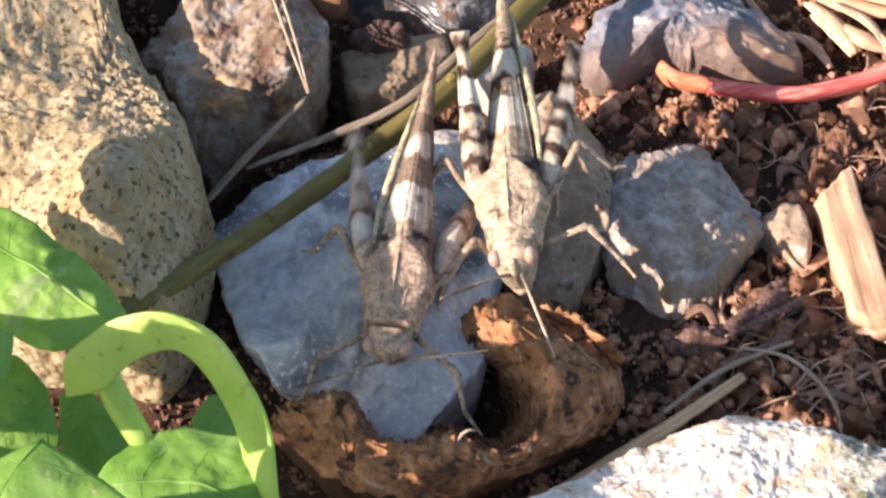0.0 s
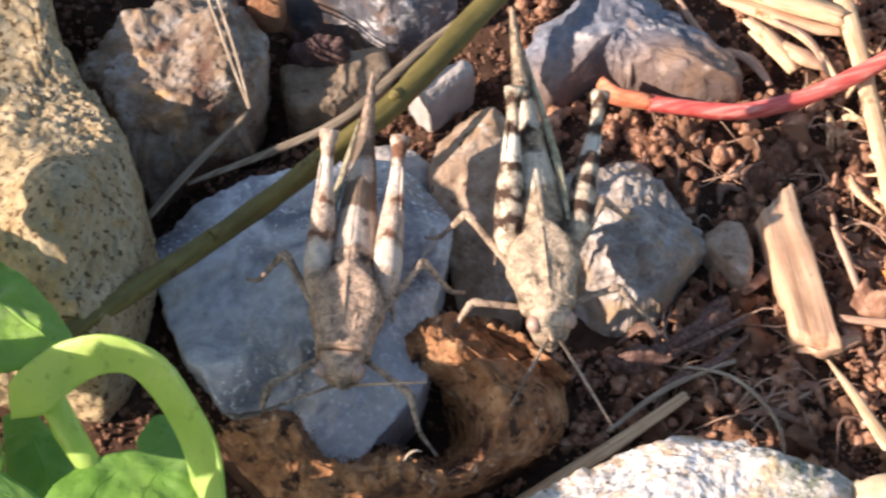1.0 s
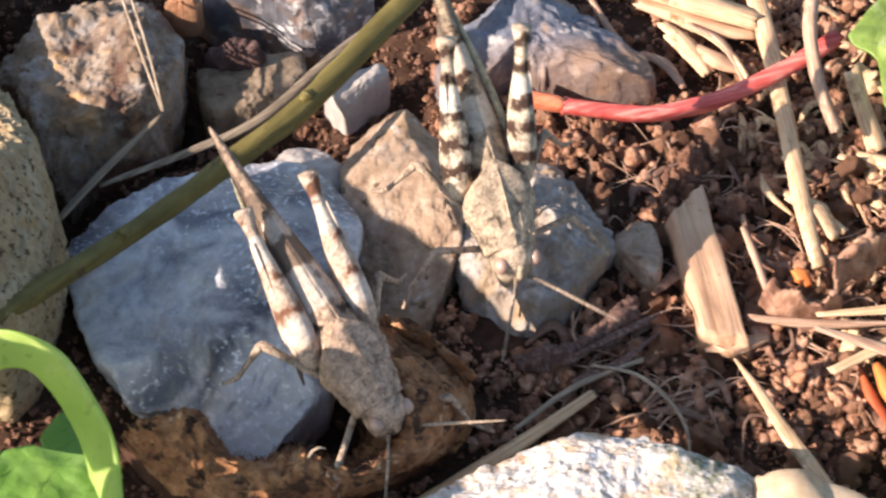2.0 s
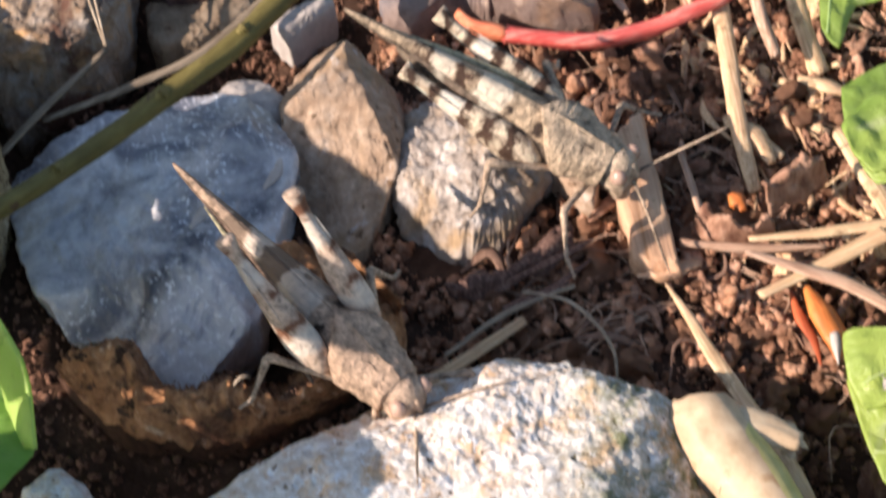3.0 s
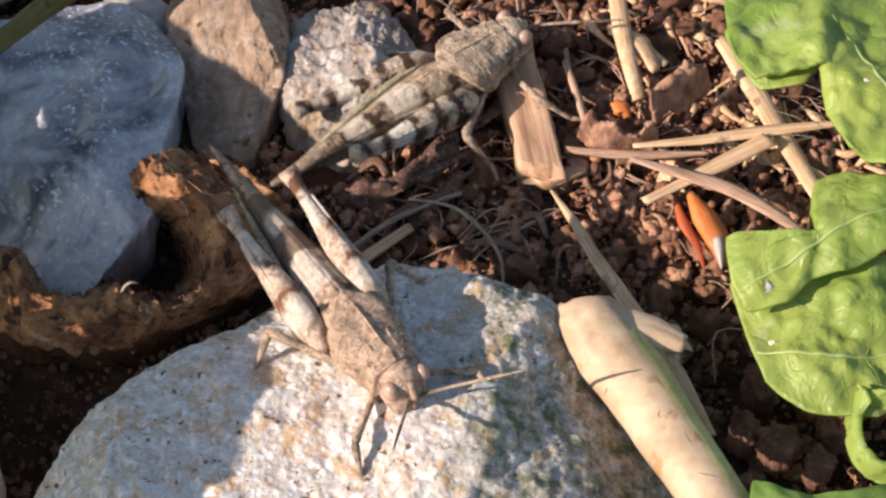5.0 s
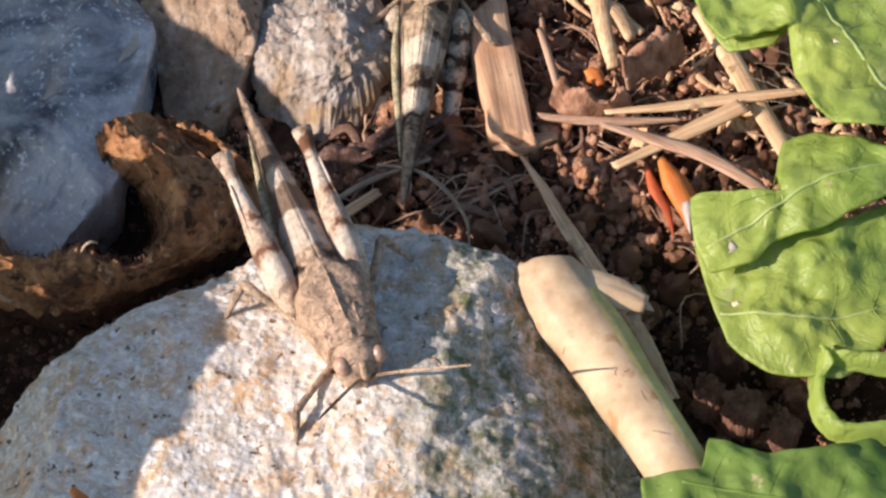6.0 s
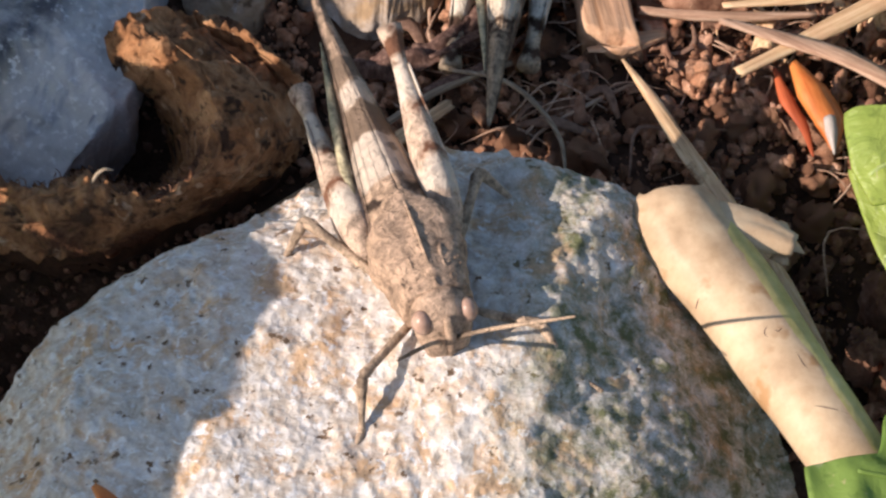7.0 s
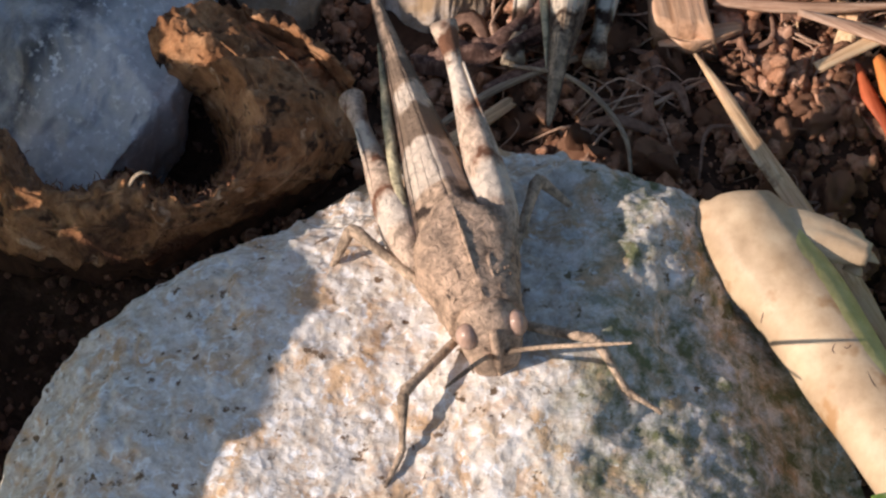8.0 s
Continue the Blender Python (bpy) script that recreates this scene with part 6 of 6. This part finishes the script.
# ---- movement ----
TAN_PATH = [
    (0, 0.11, 14.03, 6.51, -10.5, -0.2, 176.9),
    (0.5, 0.32, 13.46, 6.35, -10.8, 0.3, 176.9),
    (1, 0.51, 13.61, 6.32, -9.2, 0.8, 179.1),
    (1.3, 0.51, 13.61, 6.32, -9.2, 0.8, 179.1),
    (1.5, 4.05, 14.33, 7.45, -20.8, 2.1, 219.5),
    (1.7, 5.23, 12.65, 7.61, -27.4, 1.7, 217.8),
    (2.8, 15.06, 3.17, 7.34, -20.2, 0.1, 231.4),
    (3, 14.90, 2.55, 6.97, -14.8, 0.1, 231.1),
    (3.2, 23.6, -3.0, 6.9, 3.1, 0.0, 231.0),
    (3.5, 22.52, -5.83, 7.32, 7.0, -0.7, 229.9),
    (4, 25.09, -5.94, 8.32, 0.6, -2.1, 224.3),
    (4.5, 25.30, -6.16, 8.47, -0.4, -2.1, 221.5),
    (4.7, 25.30, -6.16, 8.47, -0.4, -2.1, 221.5),
    (5.8, 26.60, -6.54, 8.55, -1.5, -1.5, 207.1),
    (6, 26.87, -7.06, 8.45, -2.9, -1.3, 206.7),
    (6.5, 27.33, -6.65, 8.44, -3.6, -1.9, 203.7),
    (7, 27.10, -7.25, 8.30, 2.8, -0.5, 202.2),
    (8, 27.54, -7.43, 8.41, 4.8, -0.5, 201.3),
]
GREY_PATH = [
    (0, 9.2, 21.48, 8.91, -13.1, 9.4, -175.7),
    (0.03, 9.2, 21.48, 8.91, -13.1, 9.4, -175.7),
    (0.1, 14.95, 17.61, 9.81, -24.0, 0.3, -160.7),
    (0.5, 15.82, 17.42, 7.93, -14.8, 0.5, -170.0),
    (1, 15.36, 19.87, 7.16, -22.9, 0.1, -168.8),
    (1.5, 15.74, 20.89, 7.14, -23.3, 2.9, -171.4),
    (1.7, 16.22, 22.9, 9.16, -29.9, -1.1, -169.7),
    (2.8, 27.25, 26.36, 7.53, -20.1, 0.0, -105.8),
    (3, 29.28, 25.88, 5.57, -17.8, 3.0, -110.9),
    (3.5, 30.68, 25.36, 5.37, -17.3, 3.1, -109.6),
    (3.6, 30.68, 25.36, 5.37, -17.3, 3.1, -109.6),
    (4, 32.20, 26.25, 0.55, 5.0, 0.0, -65.8),
    (4.5, 32.33, 25.38, 1.04, 0.5, 0.0, -60.0),
    (4.7, 32.13, 25.75, 0.93, 1.5, 0.0, -59.6),
    (5.8, 30.85, 29.74, 0.82, 7.2, 0.0, -1.6),
    (6, 30.90, 31.55, 0.58, 9.7, 0.0, -1.6),
    (6.5, 32.06, 28.75, 1.14, 4.2, 0.0, -3.1),
    (8, 32.06, 28.75, 1.14, 4.2, 0.0, -3.1),
]
# where each thigh and antenna points on its body: seconds, direction
TAN_THIGHS = {
    1: ((0, 0.24, -0.94, -0.1), (0.1, -0.02, -0.87, 0.5), (0.5, 0.05, -0.87, 0.5), (1, -0.01, -0.9, 0.44), (1.5, 0.02, -0.97, 0.26), (1.7, -0.05, -0.96, 0.29), (2.8, 0.04, -0.93, 0.37), (3, 0.09, -0.79, 0.61), (3.5, 0.03, -0.98, 0.21), (4, 0.08, -0.97, 0.24), (4.5, 0.02, -0.94, 0.34), (5.8, 0.06, -1, 0.1), (6, 0.08, -0.93, 0.35), (6.5, 0.04, -0.99, -0.05), (7, 0.01, -1, 0.05), (8, 0.03, -1, 0.03)),
    -1: ((0, -0.2, -0.9, -0.2), (0.1, -0.15, -0.88, -0.3), (0.5, -0.11, -0.99, 0.1), (1, -0.03, -0.94, 0.34), (1.5, -0.07, -0.96, 0.28), (1.7, -0.11, -0.95, 0.31), (2.8, 0.01, -0.84, 0.54), (3, 0.03, -0.73, 0.69), (3.5, -0.01, -0.96, 0.3), (4, 0.01, -0.85, 0.53), (4.5, 0.05, -0.86, 0.5), (6, 0, -0.94, 0.35), (6.5, -0.02, -0.92, 0.38), (7, -0.01, -0.89, 0.45), (8, 0, -0.87, 0.49)),
}
GREY_THIGHS = {
    1: ((0, 0.01, -0.86, 0.51), (0.1, -0.04, -0.97, 0.24), (0.5, -0.18, -0.58, 0.8), (1, -0.12, -0.88, 0.45), (1.5, -0.12, -0.69, 0.72), (1.7, -0.1, -0.75, 0.6), (2.8, 0.05, -0.92, 0.3), (3, -0.05, -0.99, 0.13), (3.6, 0.07, -1, 0.05), (3.9, 0.14, -0.97, 0.14), (4, 0.18, -0.97, 0.16), (4.5, 0.09, -0.88, 0.46), (6, 0.0, -0.98, -0.15), (6.5, -0.05, -1, -0.02), (8, -0.05, -1, -0.02)),
    -1: ((0, -0.2, -0.98, -0.08), (0.1, -0.1, -0.85, 0.4), (0.5, -0.4, -0.91, -0.1), (1, -0.3, -0.95, -0.04), (1.5, -0.23, -0.96, -0.1), (1.7, -0.16, -0.8, 0.58), (2.8, -0.08, -0.95, 0.29), (3, -0.11, -0.98, 0.16), (4, -0.1, -0.98, 0.16), (4.5, -0.2, -0.95, 0.25), (6, -0.09, -0.96, -0.25), (6.5, -0.05, -0.99, -0.1), (8, -0.05, -0.99, -0.1)),
}
TAN_FEELERS = {
    1: ((0, 0.8, 0.5, 0.2), (1.3, 0.8, 0.5, 0.2), (1.5, 0.49, 0.84, -0.2), (1.7, 0.55, 0.8, 0.23), (3, 0.65, 0.59, 0.48), (3.5, 0.61, 0.75, 0.24), (4.5, 0.59, 0.64, 0.5), (6, 0.59, 0.57, 0.57), (6.5, 0.47, 0.48, 0.72), (8, 0.42, 0.61, 0.67)),
    -1: ((0, -0.92, -0.05, 0.38), (1, -0.81, 0.17, 0.56), (1.3, -0.81, 0.17, 0.56), (1.5, -0.86, 0.42, 0.27), (1.7, -0.82, 0.5, 0.28), (3, -0.83, 0.48, 0.28), (3.5, -0.74, 0.67, 0), (4, -0.72, 0.58, 0.38), (4.5, -0.83, 0.48, 0.3), (6, -0.76, 0.48, 0.45), (6.5, -0.68, 0.44, 0.55), (8, -0.72, 0.52, 0.47)),
}
GREY_FEELERS = {
    1: ((0, 0.55, 0.48, 0.68), (0.5, 0.42, 0.67, 0.61), (1, 0.47, 0.71, 0.53), (2.8, 0.54, 0.84, 0.02), (3, 0.57, 0.77, -0.29), (3.5, 0.61, 0.78, -0.14), (8, 0.5, 0.85, 0.1)),
    -1: ((0, -0.3, 0.94, 0.1), (0.5, -0.38, 0.9, 0.2), (1, -0.4, 0.92, 0.03), (1.7, -0.71, 0.71, 0.04), (3, -0.66, 0.57, 0.48), (3.5, -0.85, 0.48, 0.1), (8, -0.5, 0.85, 0.1)),
}


def hinge(thing, pivot, rest, rows):
    """Keys a jointed part that turns about its pivot from its rest direction."""
    at = Matrix.Translation(pivot * MM)
    walk(thing, [(t, at @ rest.rotation_difference(Vector(d)).to_matrix().to_4x4() @ at.inverted()) for t, *d in rows])


def nod_at(nods, t):
    """How far the head is bowed at t."""
    return [nod for when, nod in nods if when <= t + 0.001][-1]


def motions():
    for hopper, joints, path, thighs, feelers, nods in (
            (tan_hopper, TAN_JOINTS, TAN_PATH, TAN_THIGHS, TAN_FEELERS, ((0, -34), (1.3, -34), (1.5, -16), (3, -14), (8, -14))),
            (grey_hopper, GREY_JOINTS, GREY_PATH, GREY_THIGHS, GREY_FEELERS, ((0, -8), (8, -8)))):
        walk(hopper, [(t, pose(x * MM, y * MM, z * MM, rx, ry, rz)) for t, x, y, z, rx, ry, rz in path])
        neck = Matrix.Translation(NECK * MM)
        walk(joints["head"], [(t, neck @ pose(0, 0, 0, nod) @ neck.inverted()) for t, nod in nods])
        for s in (-1, 1):
            hinge(joints["thigh", s], mirrored(HIP, s), mirrored(REST_THIGH, s), thighs[s])
            swings = [(t, *(pose(0, 0, 0, -nod_at(nods, t)).to_3x3() @ Vector(d))) for t, *d in feelers[s]]
            hinge(joints["antenna", s], mirrored(FEELER, s), mirrored(REST_FEELER, s), swings)


motions()
